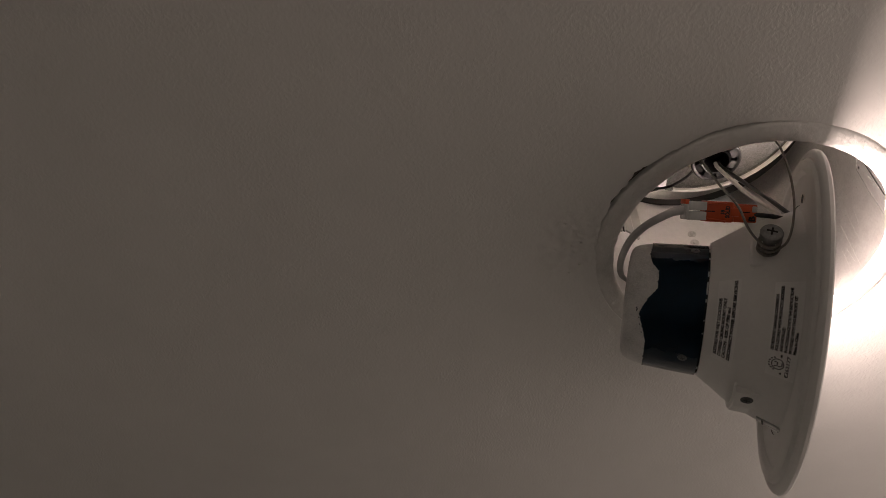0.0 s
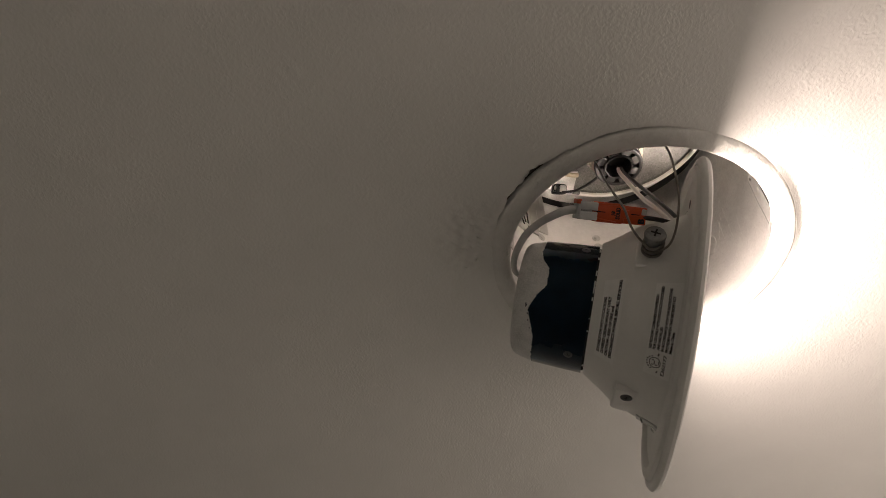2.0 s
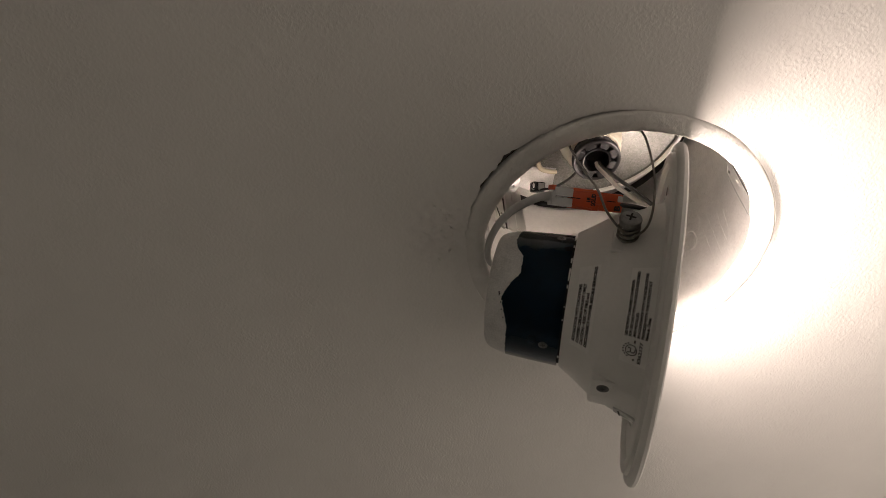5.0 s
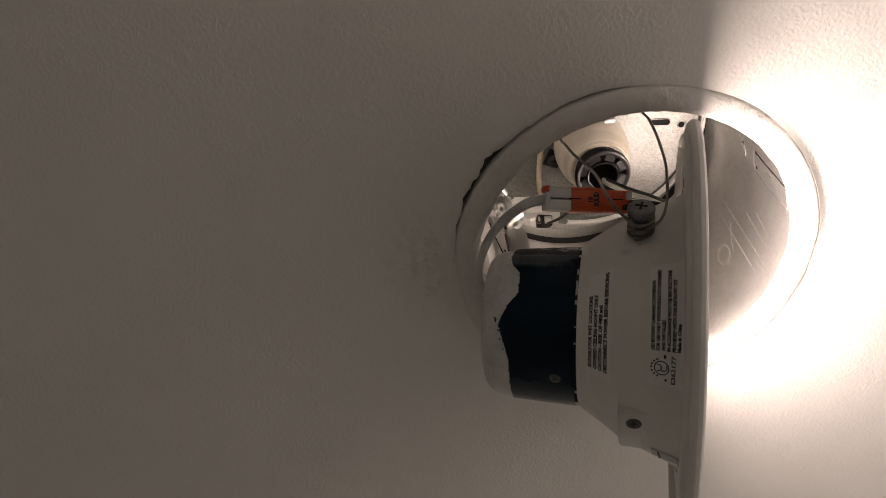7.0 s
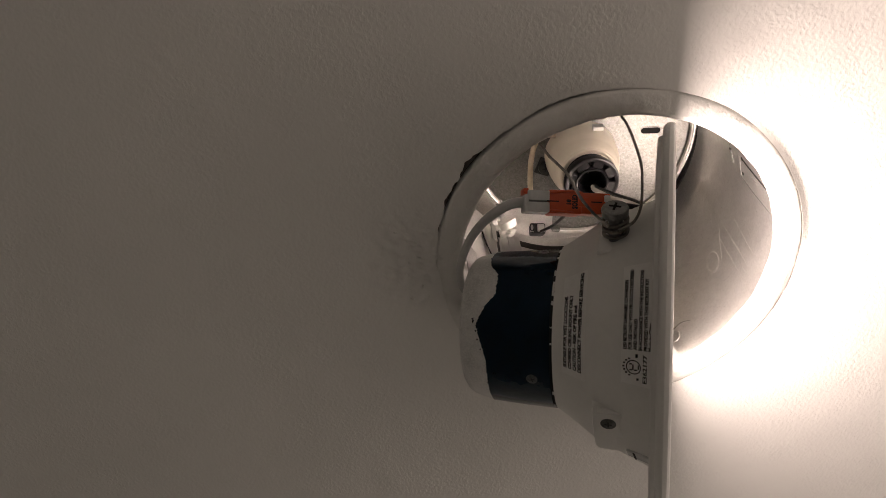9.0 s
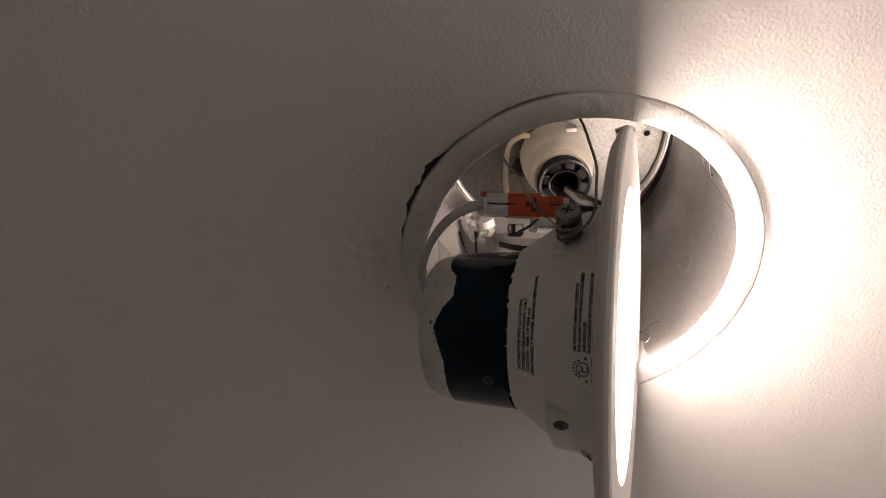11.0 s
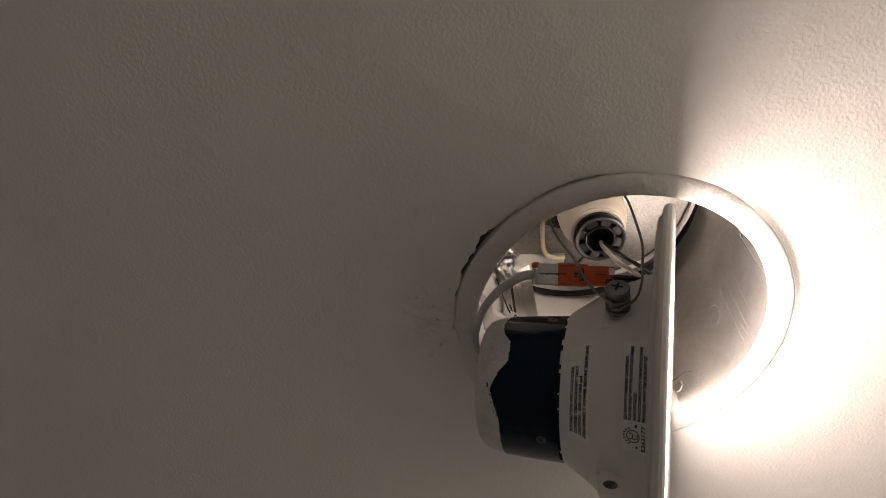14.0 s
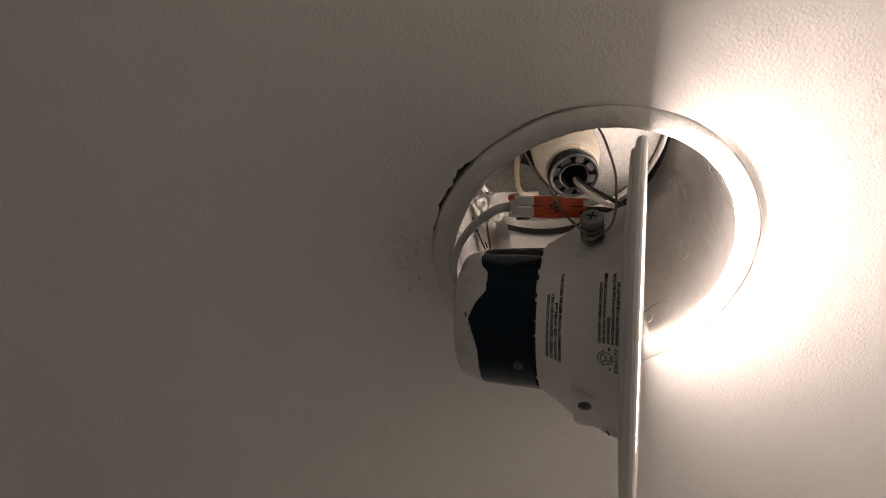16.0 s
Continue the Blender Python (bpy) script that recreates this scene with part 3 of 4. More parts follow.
part("clip_eye", washer((-0.0497, 0.0551, 0.1440), (0.45, -0.55, -0.70), 0.0056, 0.0060), BRIGHT_METAL, can, "bright stamped eye of a wire clip", 40)
part("clip_eye", washer((-0.0395, 0.0665, 0.1430), (0.25, -0.45, -0.85), 0.0066, 0.0046, 20), BRIGHT_METAL, can, "bright stamped eye of a wire clip", 40)
for path, width, way in (
        (((-0.0470, 0.0585, 0.1425), (-0.0440, 0.0610, 0.1400), (-0.0400, 0.0600, 0.1410), (-0.0340, 0.0590, 0.1440)), 0.0050, (0.2, 0.8, -0.5)),
        (((-0.0510, 0.0580, 0.1400), (-0.0505, 0.0612, 0.1340), (-0.0500, 0.0640, 0.1280)), 0.0042, (0.8, 0.6, 0.0)),
        (((-0.0380, 0.0690, 0.1390), (-0.0375, 0.0715, 0.1340), (-0.0380, 0.0735, 0.1260)), 0.0052, (0.9, 0.45, 0.1))):
    part("sheet_tab", bent_tab(smooth_line(path, 4), width, way), BRIGHT_METAL, can, "bright bent sheet-metal tab", 50)
# strips spot-welded to the wall; near-black pieces put the gaps' shade into colour
for d0, d1, z0, z1, lift in ((127.0, 134.5, 0.090, 0.1500, 0.0016), (118.5, 124.0, 0.094, 0.1480, 0.0014), (111.8, 117.6, 0.100, 0.1500, 0.0008)):
    part("wall_strip", revolve([(z0, 0.0834), (z0, 0.0834 - lift), (z0 + 0.0010, 0.0830 - lift), (z1, 0.0830 - lift), (z1, 0.0834)], 8, d0, d1), BRIGHT_METAL, can, "bright sheet strip on the can wall", 30)
part("wall_gap_shade", revolve([(0.0925, 0.0832), (0.1480, 0.0832)], 4, 124.2, 126.8), SHADE_AND_MARKS, can, "near-black sheet painted for the shade between two strips", 0)
part("gap_line", tube([on_wall(136.4, 0.1280, 0.0818), on_wall(134.0, 0.1120, 0.0816), on_wall(130.0, 0.0945, 0.0812)], 0.00060, 6), HOLLOW, can)
part("cross_tab", block((0.0078, 0.0016, 0.0010), wall_pose(128, 0.0975, 12, 0.0815), 0.0003, 1), BRIGHT_METAL, can)
part("cross_tab", block((0.0016, 0.0085, 0.0010), wall_pose(128.6, 0.1010, 12, 0.0815), 0.0003, 1), SHADE_AND_MARKS, can)
part("wall_panel", block((0.015, 0.040, 0.0008), wall_pose(146, 0.072, 4, 0.0832), 0.0003, 1), CAP_GREY, can, "paint-splashed inner wall panel")
part("cable_clamp", block((0.0105, 0.0080, 0.0100), frame_to((0.1, -0.7, -0.7), (-0.0185, 0.0668, 0.1450)), 0.0018, 2), BLACK, can, "black cable clamp")
for dx, w in ((0.0030, 0.0052), (-0.0035, 0.0024)):
    part("clamp_face", block((w, 0.0056, 0.0016), frame_to((0.1, -0.7, -0.7), (-0.0195 + dx, 0.0630, 0.1412)), 0.0006, 2), BRIGHT_METAL, can)
part("clamp_eye", oval_ring(0.0014, 0.0026, 0.0005, frame_to((0.1, -0.7, -0.7), (-0.0230, 0.0618, 0.1402))), BLACK, can)
part("clamp_lead", tube(smooth_line([(-0.0170, 0.0640, 0.1380), (-0.0100, 0.0500, 0.1240), (0.0000, 0.0330, 0.1180), (0.0050, 0.0200, 0.1230)], 8), 0.0010, 8), WIRE_BLACK, can)
screw(0.0044, 0.0034, frame_to((0, 0, -1), (-0.0177, 0.0115, PZ - 0.0030)), can, BLACK, "black plate screw")
part("screw_tab", block((0.0105, 0.0120, 0.0010), pose(-0.0177, 0.0115, PZ - 0.0006, 0, 0, 20), 0.0004, 1), BLACK, can)

# lamp holder with the screw-in adapter
SX, SY = 0.0054, 0.0031
socket = thing("lamp_socket", "cream lamp socket hanging from the socket plate", "lamp socket", Matrix.Translation((SX, SY, CEIL)))
bm = revolve([(0.1034, 0.0130), (0.1026, 0.0160), (0.1034, 0.0182), (0.1060, 0.0196), (0.1120, 0.0206), (0.1148, 0.0212), (0.1165, 0.0222), (0.1230, 0.0230), (0.1344, 0.0236)], 64)
part("shell", bm, PORCELAIN, socket, "cream porcelain shell with rounded shoulders", 50)
part("shell_lip", revolve([(0.1042, 0.0182), (0.1030, 0.0186), (0.1018, 0.0180), (0.1016, 0.0168), (0.1028, 0.0160)], 64), PORCELAIN, socket)
for k in range(3):
    part("marking", block((0.0075 - 0.002 * k, 0.0003, 0.0006), frame_to((0, 0, 1), (-0.0150, -0.0160, 0.1235 - 0.0019 * k), (0.72, -0.70, 0)), 0), INK, socket, "", 0)
part("side_clip", block((0.0070, 0.0030, 0.0046), pose(0.0060, -0.0262, 0.1170, 10, 0, 0), 0.0006, 1), BRIGHT_METAL, socket, "bent steel clip on the socket")
adapter = thing("socket_adapter", "black ribbed screw-in adapter plugged into the cream socket", "adapter", Matrix.Translation((SX, SY, CEIL)))
part("thread", revolve([(0.1034, 0.0150), (0.1020, 0.0152), (0.1010, 0.0142), (0.1000, 0.0152), (0.0990, 0.0142), (0.0980, 0.0150), (0.0965, 0.0150)], 64), BLACK, adapter)
part("outer_ring", revolve([(0.0978, 0.0140), (0.0978, 0.0166), (0.0940, 0.0170), (0.0930, 0.0166), (0.0926, 0.0158), (0.0930, 0.0142), (0.0965, 0.0140)], 72), BLACK, adapter)
part("inner_ring", revolve([(0.1000, 0.0098), (0.0928, 0.0100), (0.0922, 0.0096), (0.0924, 0.0088), (0.1060, 0.0084)], 56, wobble=0.0006), BLACK, adapter)
part("core", revolve([(0.0968, 0.0150), (0.0968, 0.0095), (0.1064, 0.0090), (0.1066, 0.0004)], 48), HOLLOW, adapter)
for k in range(8):
    a = 2 * math.pi * (k + 0.3) / 8
    part("web", block((0.0056, 0.0066 + 0.0010 * (k % 2), 0.0036), pose(0.0126 * math.cos(a), 0.0126 * math.sin(a), 0.0950, 0, 0, math.degrees(a)), 0.0006, 1), BLACK, adapter)

# ---- downlight that hangs out of the can ----
AXIS = Vector((0.95536, -0.11438, -0.27240)).normalized()      # the way the lit face looks
BACK = Vector((-0.11888, -0.99291, 0.0)).normalized()
RISE = Vector((0.27046, -0.03238, 0.96219)).normalized()
HUB = Vector((0.0148, 0.0062, 2.3904))                          # centre of the front rim
FIX = Matrix.Translation(HUB) @ Matrix((BACK, -RISE, AXIS)).transposed().to_4x4()
light = thing("retrofit_downlight", "lit white retrofit LED downlight hanging sideways by its wires", "downlight", FIX)


def fp(s, r, deg):
    """A point of the downlight: along its axis, off its axis, and round it."""
    a = radians(deg)
    return Vector((r * math.cos(a), -r * math.sin(a), s))


def out(deg):
    a = radians(deg)
    return Vector((math.cos(a), -math.sin(a), 0))


def lerp_profile(profile, s):
    for (s0, r0), (s1, r1) in zip(profile, profile[1:]):
        if s0 <= s <= s1:
            return r0 + (r1 - r0) * (s - s0) / max(s1 - s0, 1e-9)
    return profile[-1][1]


CAP = [(-0.0925, 0.0002), (-0.0925, 0.0290), (-0.0920, 0.0312), (-0.0906, 0.0330), (-0.0885, 0.0342), (-0.0850, 0.0352), (-0.0800, 0.0363), (-0.0650, 0.0373), (-0.0516, 0.0379), (-0.0515, 0.0345)]
CONE = [(-0.0494, 0.0350), (-0.0492, 0.0384), (-0.0484, 0.0388), (-0.0400, 0.0443), (-0.0322, 0.0499), (-0.0312, 0.0507), (-0.0302, 0.0512), (-0.0290, 0.0516), (-0.0150, 0.0576), (-0.0080, 0.0606), (-0.0060, 0.0618), (-0.0050, 0.0640)]


def settle_top(bm):
    """The cap is a little flatter on the side that looks up into the can."""
    for v in bm.verts:
        c = max(0.0, math.cos(math.atan2(-v.co.y, v.co.x) - radians(50)))
        k = 1 - 0.05 * c * c
        v.co.x, v.co.y = v.co.x * k, v.co.y * k
    return bm


part("rear_cap", settle_top(revolve(CAP, 120)), CAP_GREY, light, "grey speckled rear cap")


def navy_sleeve():
    """The dark band round the cap, with a torn rear edge."""
    edge = ((-180, -0.0800), (-115, -0.0792), (-78, -0.0788), (-66, -0.0808), (-53, -0.0836), (-40, -0.0800), (-30, -0.0752), (-14, -0.0755), (-4, -0.0800), (6, -0.0812), (25, -0.0806), (180, -0.0800))
    bm = bmesh.new()
    segs, steps = 900, 16
    grid = []
    for i in range(segs):
        d = -180 + 360 * i / segs
        for (d0, s0), (d1, s1) in zip(edge, edge[1:]):
            if d0 <= d <= d1:
                t = (d - d0) / (d1 - d0)
                s = s0 + (s1 - s0) * t
        s += 0.0007 * noise.noise((d * 0.35, 2, 0)) + 0.0005 * noise.noise((d * 1.3, 4, 0)) + 0.0006 * noise.noise((d * 3.1, 6, 0)) * between(d, -95, -38, 8)
        col = [bm.verts.new(fp(s, lerp_profile(CAP, s) - 0.0001, d))]
        for k in range(steps + 1):
            u = s + (-0.0505 - s) * k / steps
            col.append(bm.verts.new(fp(u, lerp_profile(CAP[:-1], u) + 0.00035, d)))
        col.append(bm.verts.new(fp(-0.0507, 0.0352, d)))
        grid.append(col)
    for i in range(segs):
        p, q = grid[i], grid[(i + 1) % segs]
        for k in range(len(p) - 1):
            bm.faces.new((p[k], q[k], q[k + 1], p[k + 1]))
    return bm


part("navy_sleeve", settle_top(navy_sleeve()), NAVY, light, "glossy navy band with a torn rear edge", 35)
for d, s, w in ((-48.5, -0.0852, 0.0008), (-49.8, -0.0846, 0.0008), (-51.0, -0.0849, 0.0006), (-57.0, -0.0834, 0.0007), (-63.0, -0.0826, 0.0006), (-70.0, -0.0812, 0.0005)):
    bm = bmesh.new()
    m = frame_to(out(d), fp(s, lerp_profile(CAP, s) + 0.00025, d), (0, 0, 1))
    fleck = [m @ Vector((w * (0.55 + 0.9 * noise.noise((k * 0.9, d, 0))) * math.cos(k * math.pi / 5), 1.3 * w * (0.55 + 0.9 * noise.noise((k * 0.9, d, 3))) * math.sin(k * math.pi / 5), 0)) for k in range(10)]
    top = bm.verts.new(m @ Vector((0, 0, 0.00015)))
    ring = [bm.verts.new(p) for p in fleck]
    for k in range(10):
        bm.faces.new((ring[k], ring[(k + 1) % 10], top))
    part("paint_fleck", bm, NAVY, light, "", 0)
part("joint", settle_top(revolve([(-0.0512, 0.0366), (-0.0484, 0.0366)], 96)), HOLLOW, light, "dark joint between cap and housing")
for k, (d, w) in enumerate(((5, 3), (-12, 5), (-25, 11), (-35.5, 3), (-52, 1.0), (-63, 1.4), (-104, 4), (18, 6))):
    part("joint_tooth", revolve([(-0.0503, 0.0367), (-0.0503, 0.0372), (-0.0495, 0.0372), (-0.0495, 0.0367)], 6, -d - w / 2, -d + w / 2), WHITE_PLASTIC, light, "", 0)
housing = part("housing", revolve(CONE, 140), WHITE_ALUM, light, "white cast housing cone", 18)
part("trim_rim", revolve([(-0.0058, 0.0638), (-0.0050, 0.0656), (-0.0046, 0.0672), (-0.0050, 0.0808), (-0.0068, 0.0820), (-0.0075, 0.0830), (-0.0075, 0.0876), (-0.0070, 0.0886), (-0.0052, 0.0893), (-0.0050, 0.0900), (-0.0054, 0.0906), (-0.0054, 0.0918), (-0.0050, 0.0932), (-0.0040, 0.0944), (-0.0026, 0.0950), (-0.0010, 0.0947), (-0.0002, 0.0939), (0.0000, 0.0926), (-0.0004, 0.0910), (-0.0005, 0.0800), (-0.0005, 0.0690), (-0.0008, 0.0674), (-0.0036, 0.0668)], 180), WHITE_ALUM, light, "white trim disc with a stepped rim", 28)
part("diffuser", revolve([(-0.0034, 0.0669), (-0.0033, 0.0660), (-0.0032, 0.0500), (-0.0032, 0.0005)], 96), DIFFUSER, light, "glowing white diffuser lens")
# Unseen disc added to keep the lens from lighting the housing's inside.
part("leak_stop", revolve([(-0.0040, 0.0672), (-0.0040, 0.0005)], 64), HOLLOW, light)
HOLE_M = frame_to((0, 0, -1), fp(-0.0047, 0.0672, 39), out(39))
bm = revolve([(0.0, 0.0044), (-0.0003, 0.0042), (-0.0003, 0.0003)], 32)
bmesh.ops.transform(bm, matrix=HOLE_M @ Matrix.Diagonal((0.9, 1.5, -1.0, 1)), verts=bm.verts[:])
hole = part("trim_hole", bm, WIRE_WHITE, light, "punched hole in the trim")
# Dark disc on the surface paints the shade inside the hole.
bm = revolve([(0.0005, 0.0034), (0.0005, 0.0003)], 32)
bmesh.ops.transform(bm, matrix=HOLE_M @ pose(0.0002, -0.0016, 0) @ Matrix.Diagonal((0.8, 1.1, 1, 1)), verts=bm.verts[:])
part("hollow", bm, SHADE_AND_MARKS, hole)


def boss(deg, s0, s1, r, width):
    """A cast lug that stands off the cone and runs out towards the rim."""
    bm = bmesh.new()
    block((0.016, width, s1 - s0), frame_to((0, 0, 1), fp((s0 + s1) / 2, r - 0.008, deg), out(deg)), 0.0016, 3, bm=bm)
    return bm


def cone_r(s):
    return lerp_profile(CONE, s)


def lug_sector(d0, d1, r):
    """A cast lug that stands off the cone, round part of the way."""
    bm = revolve([(-0.0312, 0.0440), (-0.0313, r - 0.0022), (-0.0309, r - 0.0008), (-0.0296, r), (-0.0200, r + 0.0006), (-0.0165, r + 0.0014), (-0.0120, r + 0.0042), (-0.0085, 0.0601), (-0.0070, 0.0598)], 24, -d1, -d0)
    for v in bm.verts:
        d = -math.degrees(math.atan2(v.co.y, v.co.x))
        k = max(0.0, 1 - (d1 - d) / 7.0)
        q = math.hypot(v.co.x, v.co.y)
        w = (q + (min(q, cone_r(v.co.z) - 0.0004) - q) * k) / q
        v.co.x, v.co.y = v.co.x * w, v.co.y * w
    return bm


part("screw_lug", lug_sector(-140, -86, 0.0544), WHITE_ALUM, light, "cast lug with a countersunk screw", 40)
part("screw_lug", boss(-4.5, -0.0312, -0.0160, 0.0530, 0.0170), WHITE_ALUM, light, "cast lug below the spring screw", 35)
part("lug_face", block((0.0205, 0.0150, 0.0040), frame_to(out(-96.5), fp(-0.0205, 0.0536, -96.5), (0, 0, 1)), 0.0006, 2), WHITE_ALUM, light, "flat cast face round the screw", 35)
screw(0.0034, 0.0016, frame_to(out(-95.5), fp(-0.0244, 0.0556, -95.5), (0, 0, 1)), light, OLD_SCREW, "sunk steel screw in the lug")
screw(0.0026, 0.0012, frame_to(out(-89.5), fp(-0.0584, 0.0380, -89.5), (0.3, 0.2, 1)), light, OLD_SCREW, "small steel screw in the navy band")

screw(0.0026, 0.0012, frame_to(out(16.5), fp(-0.0575, 0.0368, 16.5), (0.3, 0.2, 1)), light, OLD_SCREW, "small steel screw in the navy band")

# clear retaining clip on the edge of the lug
CLIP = frame_to(out(-110) + Vector((0, 0, -0.45)), fp(-0.0112, 0.0596, -114), (0.10, 0.42, 1.0))
clip = part("retaining_clip", block((0.0128, 0.0050, 0.0016), CLIP, 0.0006, 2), CLEAR_GREY, light, "clear plastic retaining clip on the lug", 35)
part("clip_rib", block((0.0010, 0.0050, 0.0006), CLIP @ pose(-0.0026, 0, 0.0009), 0.0002, 1), SHADE_AND_MARKS, clip)
part("clip_lip", block((0.0018, 0.0052, 0.0026), CLIP @ pose(0.0064, 0, 0.0002), 0.0007, 2), CLEAR_GREY, clip)

# spring screw with its coil and two wire arms
S_OUT, S_AT = out(-4.8), -0.0236
post = part("spring_screw", *(screw_head(0.0057, 0.0031, frame_to(S_OUT, fp(S_AT, 0.0690, -4.8), (0.35, 0.2, 1)))[:1]), DARK_STEEL, light, "worn zinc screw that holds the spring")
part("cross_recess", screw_head(0.0057, 0.0031, frame_to(S_OUT, fp(S_AT, 0.0690, -4.8), (0.35, 0.2, 1)))[1], HOLLOW, post, "", 0)
bm = revolve([(0.050, 0.0030), (0.066, 0.0030)], 20)
bmesh.ops.transform(bm, matrix=frame_to(S_OUT, fp(S_AT, 0.0, 0)), verts=bm.verts[:])
part("shank", bm, DARK_STEEL, post)
INV = FIX.inverted()


def wpt(x, y, z):
    """A place given from the middle of the ceiling's hole, in the downlight's own axes."""
    return INV @ Vector((x, y, CEIL + z))


coil_m = frame_to(S_OUT, fp(S_AT, 0.0, 0))
turns = []
for k in range(73):
    a = 2 * math.pi * k / 24 + 0.6
    turns.append(coil_m @ Vector((0.0050 * math.cos(a), 0.0050 * math.sin(a), 0.0560 + 0.0086 * k / 72)))
spring = part("spring_coil", tube(turns, 0.0008, 8), SPRING_STEEL, light, "steel torsion spring coil")
part("spring_arm", tube(smooth_line([wpt(*p) for p in ((-0.0205, -0.0535, -0.0530), (-0.0248, -0.0562, -0.0511), (-0.0324, -0.0657, -0.0524), (-0.0376, -0.0742, -0.0482), (-0.0410, -0.0757, -0.0399), (-0.0422, -0.0725, -0.0258), (-0.0428, -0.0695, -0.0100), (-0.0424, -0.0662, 0.0010), (-0.0420, -0.0664, 0.0110), (-0.0420, -0.0672, 0.0240))]), 0.00062, 8), SPRING_STEEL, spring)
part("spring_arm", tube(smooth_line([wpt(*p) for p in ((-0.0170, -0.0525, -0.0560), (-0.0095, -0.0540, -0.0510), (-0.0050, -0.0572, -0.0430), (-0.0035, -0.0640, -0.0350), (-0.0018, -0.0675, -0.0240), (-0.0040, -0.0750, -0.0160), (-0.0048, -0.0778, -0.0040), (-0.0050, -0.0772, 0.0050), (-0.0060, -0.0785, 0.0220))]), 0.00062, 8), SPRING_STEEL, spring)


# ---- printed labels on the cone ----
def patch(s0, s1, d0, d1, lift):
    bm = bmesh.new()
    n_ = 24
    a = [[bm.verts.new(fp(s0 + (s1 - s0) * j / 16, cone_r(s0 + (s1 - s0) * j / 16) + lift, d0 + (d1 - d0) * i / n_)) for j in range(17)] for i in range(n_ + 1)]
    for i in range(n_):
        for j in range(16):
            bm.faces.new((a[i][j], a[i + 1][j], a[i + 1][j + 1], a[i][j + 1]))
    return bm


def lettering(words, s, d0, d1, height, name="lettering", parent=None, to=None, mat=None, heavy=0.0):
    """A line of print that runs round the cone from d0 to d1 degrees with its foot at s."""
    cu = bpy.data.curves.new("print", "FONT")
    cu.body = words
    cu.resolution_u = 2
    cu.offset = heavy
    tmp = new("print", cu)
    dg = bpy.context.evaluated_depsgraph_get()
    me = bpy.data.meshes.new_from_object(tmp.evaluated_get(dg))
    bpy.data.objects.remove(tmp)
    xs = [v.co.x for v in me.vertices]
    lo, hi = min(xs), max(xs)
    k = height / 0.70
    for v in me.vertices:
        u = (v.co.x - lo) / (hi - lo)
        v.co = to(u, v.co.y * k) if to else fp(s - v.co.y * k, cone_r(s - v.co.y * k) + 0.00022, d0 + (d1 - d0) * u)
    me.materials.clear()
    me.materials.append(mat or INK)
    ob = new(name, me)
    ob.parent = parent
    return ob


sticker = part("label_sticker", patch(-0.0447, -0.0342, -78.5, -20.5, 0.00010), STICKER, light, "satin sticker with four lines of warning print")
for words, s, d1 in (("SUITABLE FOR WET LOCATIONS", -0.0424, -33.5), ("COVERED CEILING MOUNT ONLY", -0.0402, -33.0), ("CAUTION - RISK OF FIRE and", -0.0381, -39.5), ("DISCONNECT POWER BEFORE SERVICING", -0.0359, -21.8)):
    lettering(words, s, -74.5, d1, 0.00140, parent=sticker, heavy=0.06)
sticker = part("label_sticker", patch(-0.0192, -0.0064, -72.5, -24.0, 0.00010), STICKER, light, "satin sticker with six lines of approval print")
for words, s, d0, d1 in (("LED RETROFIT LUMINAIRE CONVERSION", -0.0172, -58.5, -30.5), ("FOR USE ONLY WITH PRODUCTS DESCRIBED", -0.0152, -58.5, -26.0), ("AND INSTALLED", -0.0132, -58.5, -46.5), ("IN ACCORDANCE WITH THE INSTRUCTIONS", -0.0112, -58.5, -27.0), ("PROVIDED WITH THIS RETROFIT KIT", -0.0092, -58.5, -31.0), ("Made in China", -0.0074, -58.5, -48.0)):
    lettering(words, s, d0, d1, 0.00125, parent=sticker, heavy=0.06)
lettering("E362177", -0.0092, -71.0, -60.0, 0.00150, parent=sticker, heavy=0.03)


def ring_mark(s, d, r, thick):
    bm = bmesh.new()
    inner, outer_ = [], []
    for k in range(40):
        a = 2 * math.pi * k / 40
        for lst, q in ((inner, r - thick), (outer_, r)):
            ss = s + q * math.cos(a)
            lst.append(bm.verts.new(fp(ss, cone_r(ss) + 0.00022, d + math.degrees(q * math.sin(a) / cone_r(ss)))))
    for k in range(40):
        bm.faces.new((inner[k], inner[(k + 1) % 40], outer_[(k + 1) % 40], outer_[k]))
    return bm


part("approval_mark", ring_mark(-0.0143, -65.3, 0.0029, 0.0004), INK, sticker, "round approval mark", 0)
for ds, dd, w, h in ((-0.0009, -1.2, 0.0014, 0.0005), (-0.0009, 1.2, 0.0014, 0.0005), (-0.0002, 0.0, 0.0005, 0.0021), (0.0012, -1.0, 0.0018, 0.0005), (0.0019, 0.2, 0.0005, 0.0018), (0.0017, -4.6, 0.0010, 0.0009), (0.0012, 4.6, 0.0010, 0.0014)):
    part("mark_bar", block((w, h, 0.00006), frame_to(out(-65.3 + dd), fp(-0.0143 + ds, cone_r(-0.0143 + ds) + 0.00022, -65.3 + dd), (0, 0, 1)), 0), INK, sticker, "", 0)
for k in range(7):
    a = radians(115 + 22 * k)
    part("mark_bar", block((0.0009, 0.0006, 0.00006), frame_to(out(-65.3 + 3.6 * math.sin(a)), fp(-0.0143 + 0.0039 * math.cos(a), cone_r(-0.0143 + 0.0039 * math.cos(a)) + 0.00022, -65.3 + 3.6 * math.sin(a)), (0, 0.2, 1)), 0), INK, sticker, "", 0)

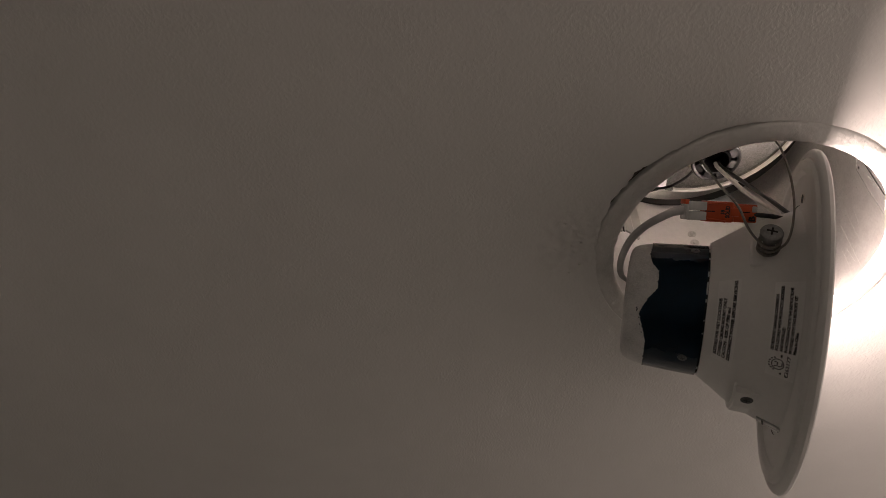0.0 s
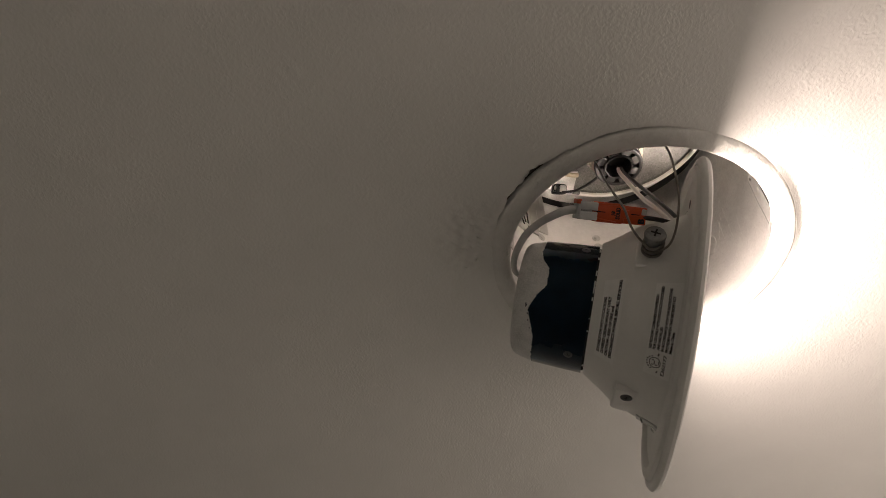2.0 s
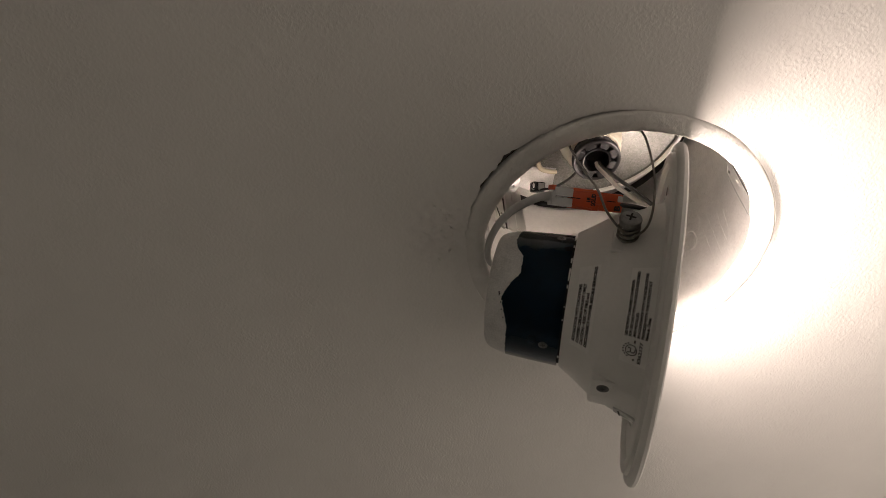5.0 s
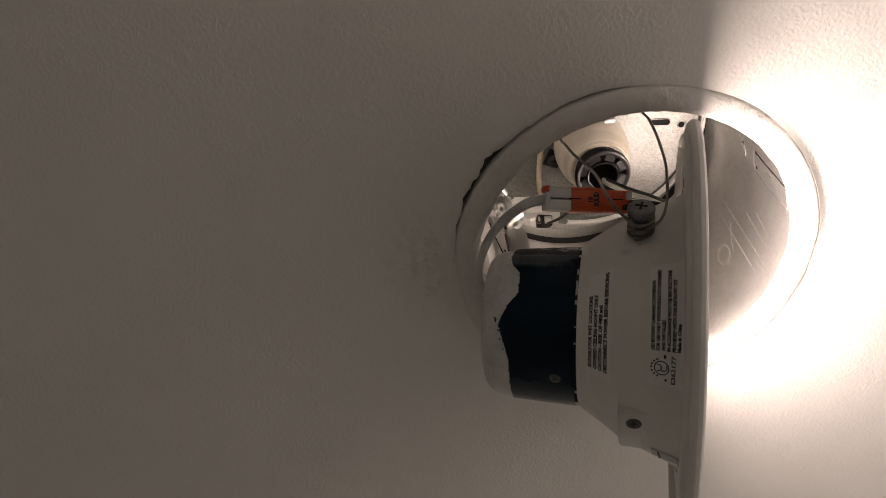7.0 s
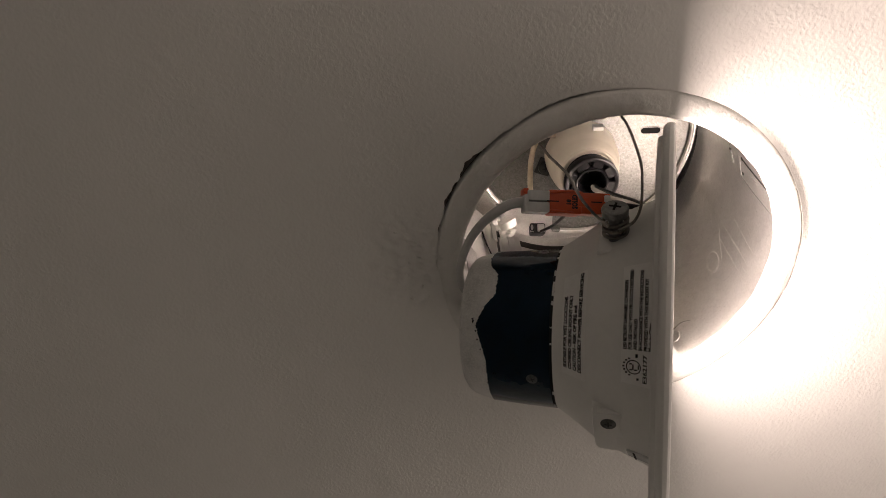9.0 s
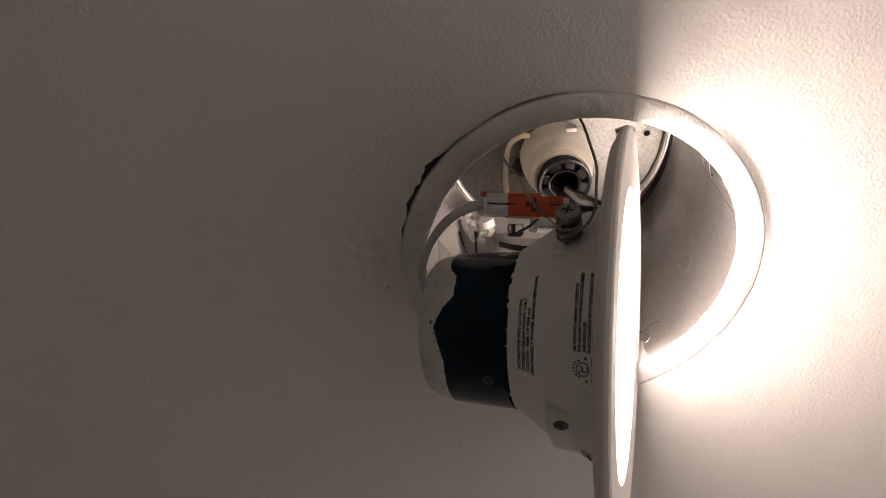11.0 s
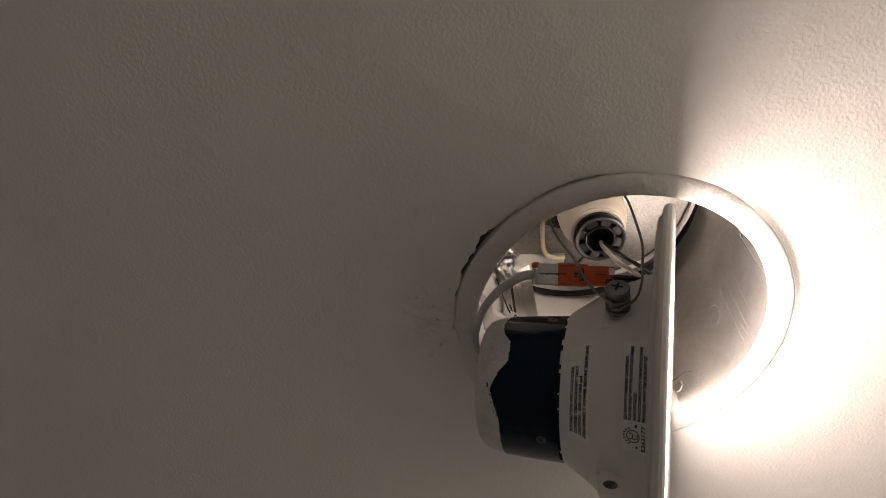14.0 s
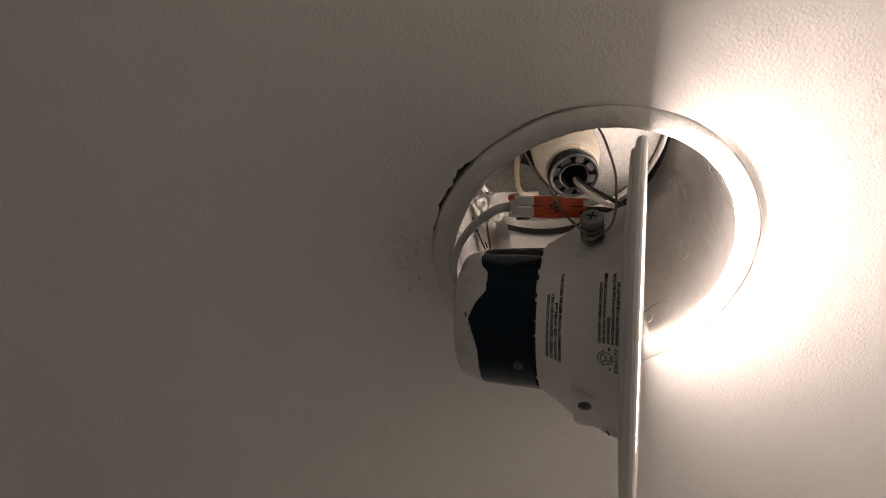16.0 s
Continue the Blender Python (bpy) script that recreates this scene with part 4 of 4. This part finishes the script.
# ---- orange quick connector and the leads ----
CL, CR = Vector((-0.0510, -0.0445, CEIL - 0.0146)), Vector((-0.0112, -0.0402, CEIL - 0.0122))
VIEW = Vector((-0.10, -0.62, -0.78))                          # the flat side looks down at the room
cx = (CR - CL).normalized()
cz = (VIEW - cx * VIEW.dot(cx)).normalized()
cy = cz.cross(cx)
CM = Matrix.Translation((CL + CR) / 2) @ Matrix((cx, cy, cz)).transposed().to_4x4()
LEN = (CR - CL).length
plug = thing("wire_connector", "orange push-in wire connector with a grey clear end, between the leads", "connector", CM)
bm = block((0.0155, 0.0112, 0.0088), pose(-0.0012, 0, 0), 0.0010, 2)
part("socket_half", bm, ORANGE, plug, "orange socket half", 35)
part("plug_half", block((0.0150, 0.0100, 0.0080), pose(0.0128, -0.0002, 0), 0.0009, 2), ORANGE, plug, "orange plug half", 35)
part("end_lip", block((0.0024, 0.0026, 0.0070), pose(-LEN / 2 + 0.0006, 0.0046, 0), 0.0005, 2), ORANGE, plug)
part("end_cap", block((0.0020, 0.0080, 0.0078), pose(-LEN / 2 + 0.0008, -0.0010, 0), 0.0006, 2), CLEAR_GREY, plug)
for side in (-1, 1):
    part("clear_window", block((0.0104, 0.0048, 0.0084), pose(-0.0137, side * 0.0027, 0.0001), 0.0008, 2), CLEAR_GREY, plug, "translucent grey wire window", 35)
part("slit", block((0.0056, 0.0005, 0.0004), pose(-0.0072, 0.0001, 0.0044), 0), HOLLOW, plug, "", 0)
part("slit", block((0.0050, 0.0005, 0.0004), pose(0.0134, 0.0004, 0.0041), 0), HOLLOW, plug, "", 0)
part("latch", block((0.0052, 0.0046, 0.0014), pose(0.0072, 0.0002, 0.0042), 0.0005, 2), ORANGE, plug)
part("rib", block((0.0006, 0.0100, 0.0010), pose(0.0065, 0, 0.0042), 0.0002, 1), ORANGE, plug)
for side in (-1, 1):
    part("wing", block((0.0110, 0.0012, 0.0016), pose(-0.0030, side * 0.0046, 0.0043, 0, 0, side * 6), 0.0004, 1), ORANGE, plug)


def flat_print(words, x, y0, y1, h, parent, z):
    """Print that runs up across the connector's flat side."""
    return lettering(words, 0, 0, 0, h, parent=parent, to=lambda u, v: Vector((x - v, y0 + (y1 - y0) * u, z)), heavy=0.06)


flat_print("18", 0.0012, -0.0012, 0.0012, 0.0020, plug, 0.00448)
flat_print("SOLID", 0.0042, -0.0032, 0.0034, 0.0024, plug, 0.00448)
flat_print("B", 0.0190, -0.0044, -0.0014, 0.0034, plug, 0.00408)
part("wire_seat", block((0.0030, 0.0034, 0.0030), pose(0.0186, 0.0022, 0.0030), 0.0005, 1), CLEAR_GREY, plug)
part("mark_square", block((0.0016, 0.0016, 0.0002), pose(0.0010, 0.0030, 0.0044), 0), ORANGE, plug, "", 0)


def lead(name, label, pts, radius, mat, flat=1.0, up=(0, 0, 1), steps=10, taper=None):
    ob = part(name, tube(smooth_line([(x, y, CEIL + z) for x, y, z in pts], steps), radius, 14, flat, up, taper=taper), mat, None, "", 60)
    return tagged(ob, label, "wire")


lead("flat_lead", "flat grey two-core lead from the downlight's cap to the connector", ((-0.0490, -0.0444, -0.0148), (-0.0560, -0.0445, -0.0160), (-0.0626, -0.0420, -0.0175), (-0.0700, -0.0345, -0.0165), (-0.0765, -0.0240, -0.0165), (-0.0805, -0.0120, -0.0200), (-0.0790, -0.0010, -0.0215), (-0.0715, 0.0075, -0.0200)), 0.0025, LEAD_GREY, 0.48, (0.2, 0.55, 0.8), taper=lambda t: 1 - 0.30 * t)
WHITE_RUN = ((0.0072, 0.0082, 0.0975), (0.0062, 0.0056, 0.0890), (0.0046, -0.0060, 0.0620), (0.0030, -0.0185, 0.0330), (0.0036, -0.0300, 0.0080), (0.0040, -0.0375, -0.0100), (0.0026, -0.0402, -0.0158), (-0.0030, -0.0402, -0.0140), (-0.0125, -0.0395, -0.0105))
BLACK_RUN = ((0.0090, 0.0078, 0.0975), (0.0086, 0.0050, 0.0890), (0.0112, -0.0070, 0.0580), (0.0132, -0.0190, 0.0290), (0.0144, -0.0300, 0.0010), (0.0124, -0.0365, -0.0110), (0.0060, -0.0402, -0.0172), (-0.0030, -0.0418, -0.0165), (-0.0125, -0.0415, -0.0148))
lead("supply_wire", "white insulated wire from the socket to the connector", WHITE_RUN, 0.0014, WIRE_WHITE)
black_wire = lead("supply_wire", "black insulated wire with white lettering from the socket to the connector", BLACK_RUN, 0.0013, WIRE_BLACK)
rng = random.Random(4)
line = smooth_line([(x, y, CEIL + z) for x, y, z in BLACK_RUN], 30)
for k in range(34, 138, 5):
    run = [p + Vector((0.45, -0.62, -0.64)).normalized() * 0.00118 for p in line[k:k + rng.choice((2, 3, 4))]]
    part("printed_dash", tube(run, 0.00034, 6), WIRE_WHITE, black_wire)
lead("cream_cable", "cream solid cable along the socket plate", ((-0.0130, -0.0140, 0.1280), (-0.0190, -0.0140, 0.1272), (-0.0252, -0.0090, 0.1272), (-0.0276, 0.0010, 0.1272), (-0.0280, 0.0120, 0.1272), (-0.0274, 0.0240, 0.1274), (-0.0262, 0.0320, 0.1276), (-0.0228, 0.0372, 0.1278), (-0.0165, 0.0392, 0.1282), (-0.0110, 0.0396, 0.1290)), 0.0018, WIRE_CREAM)
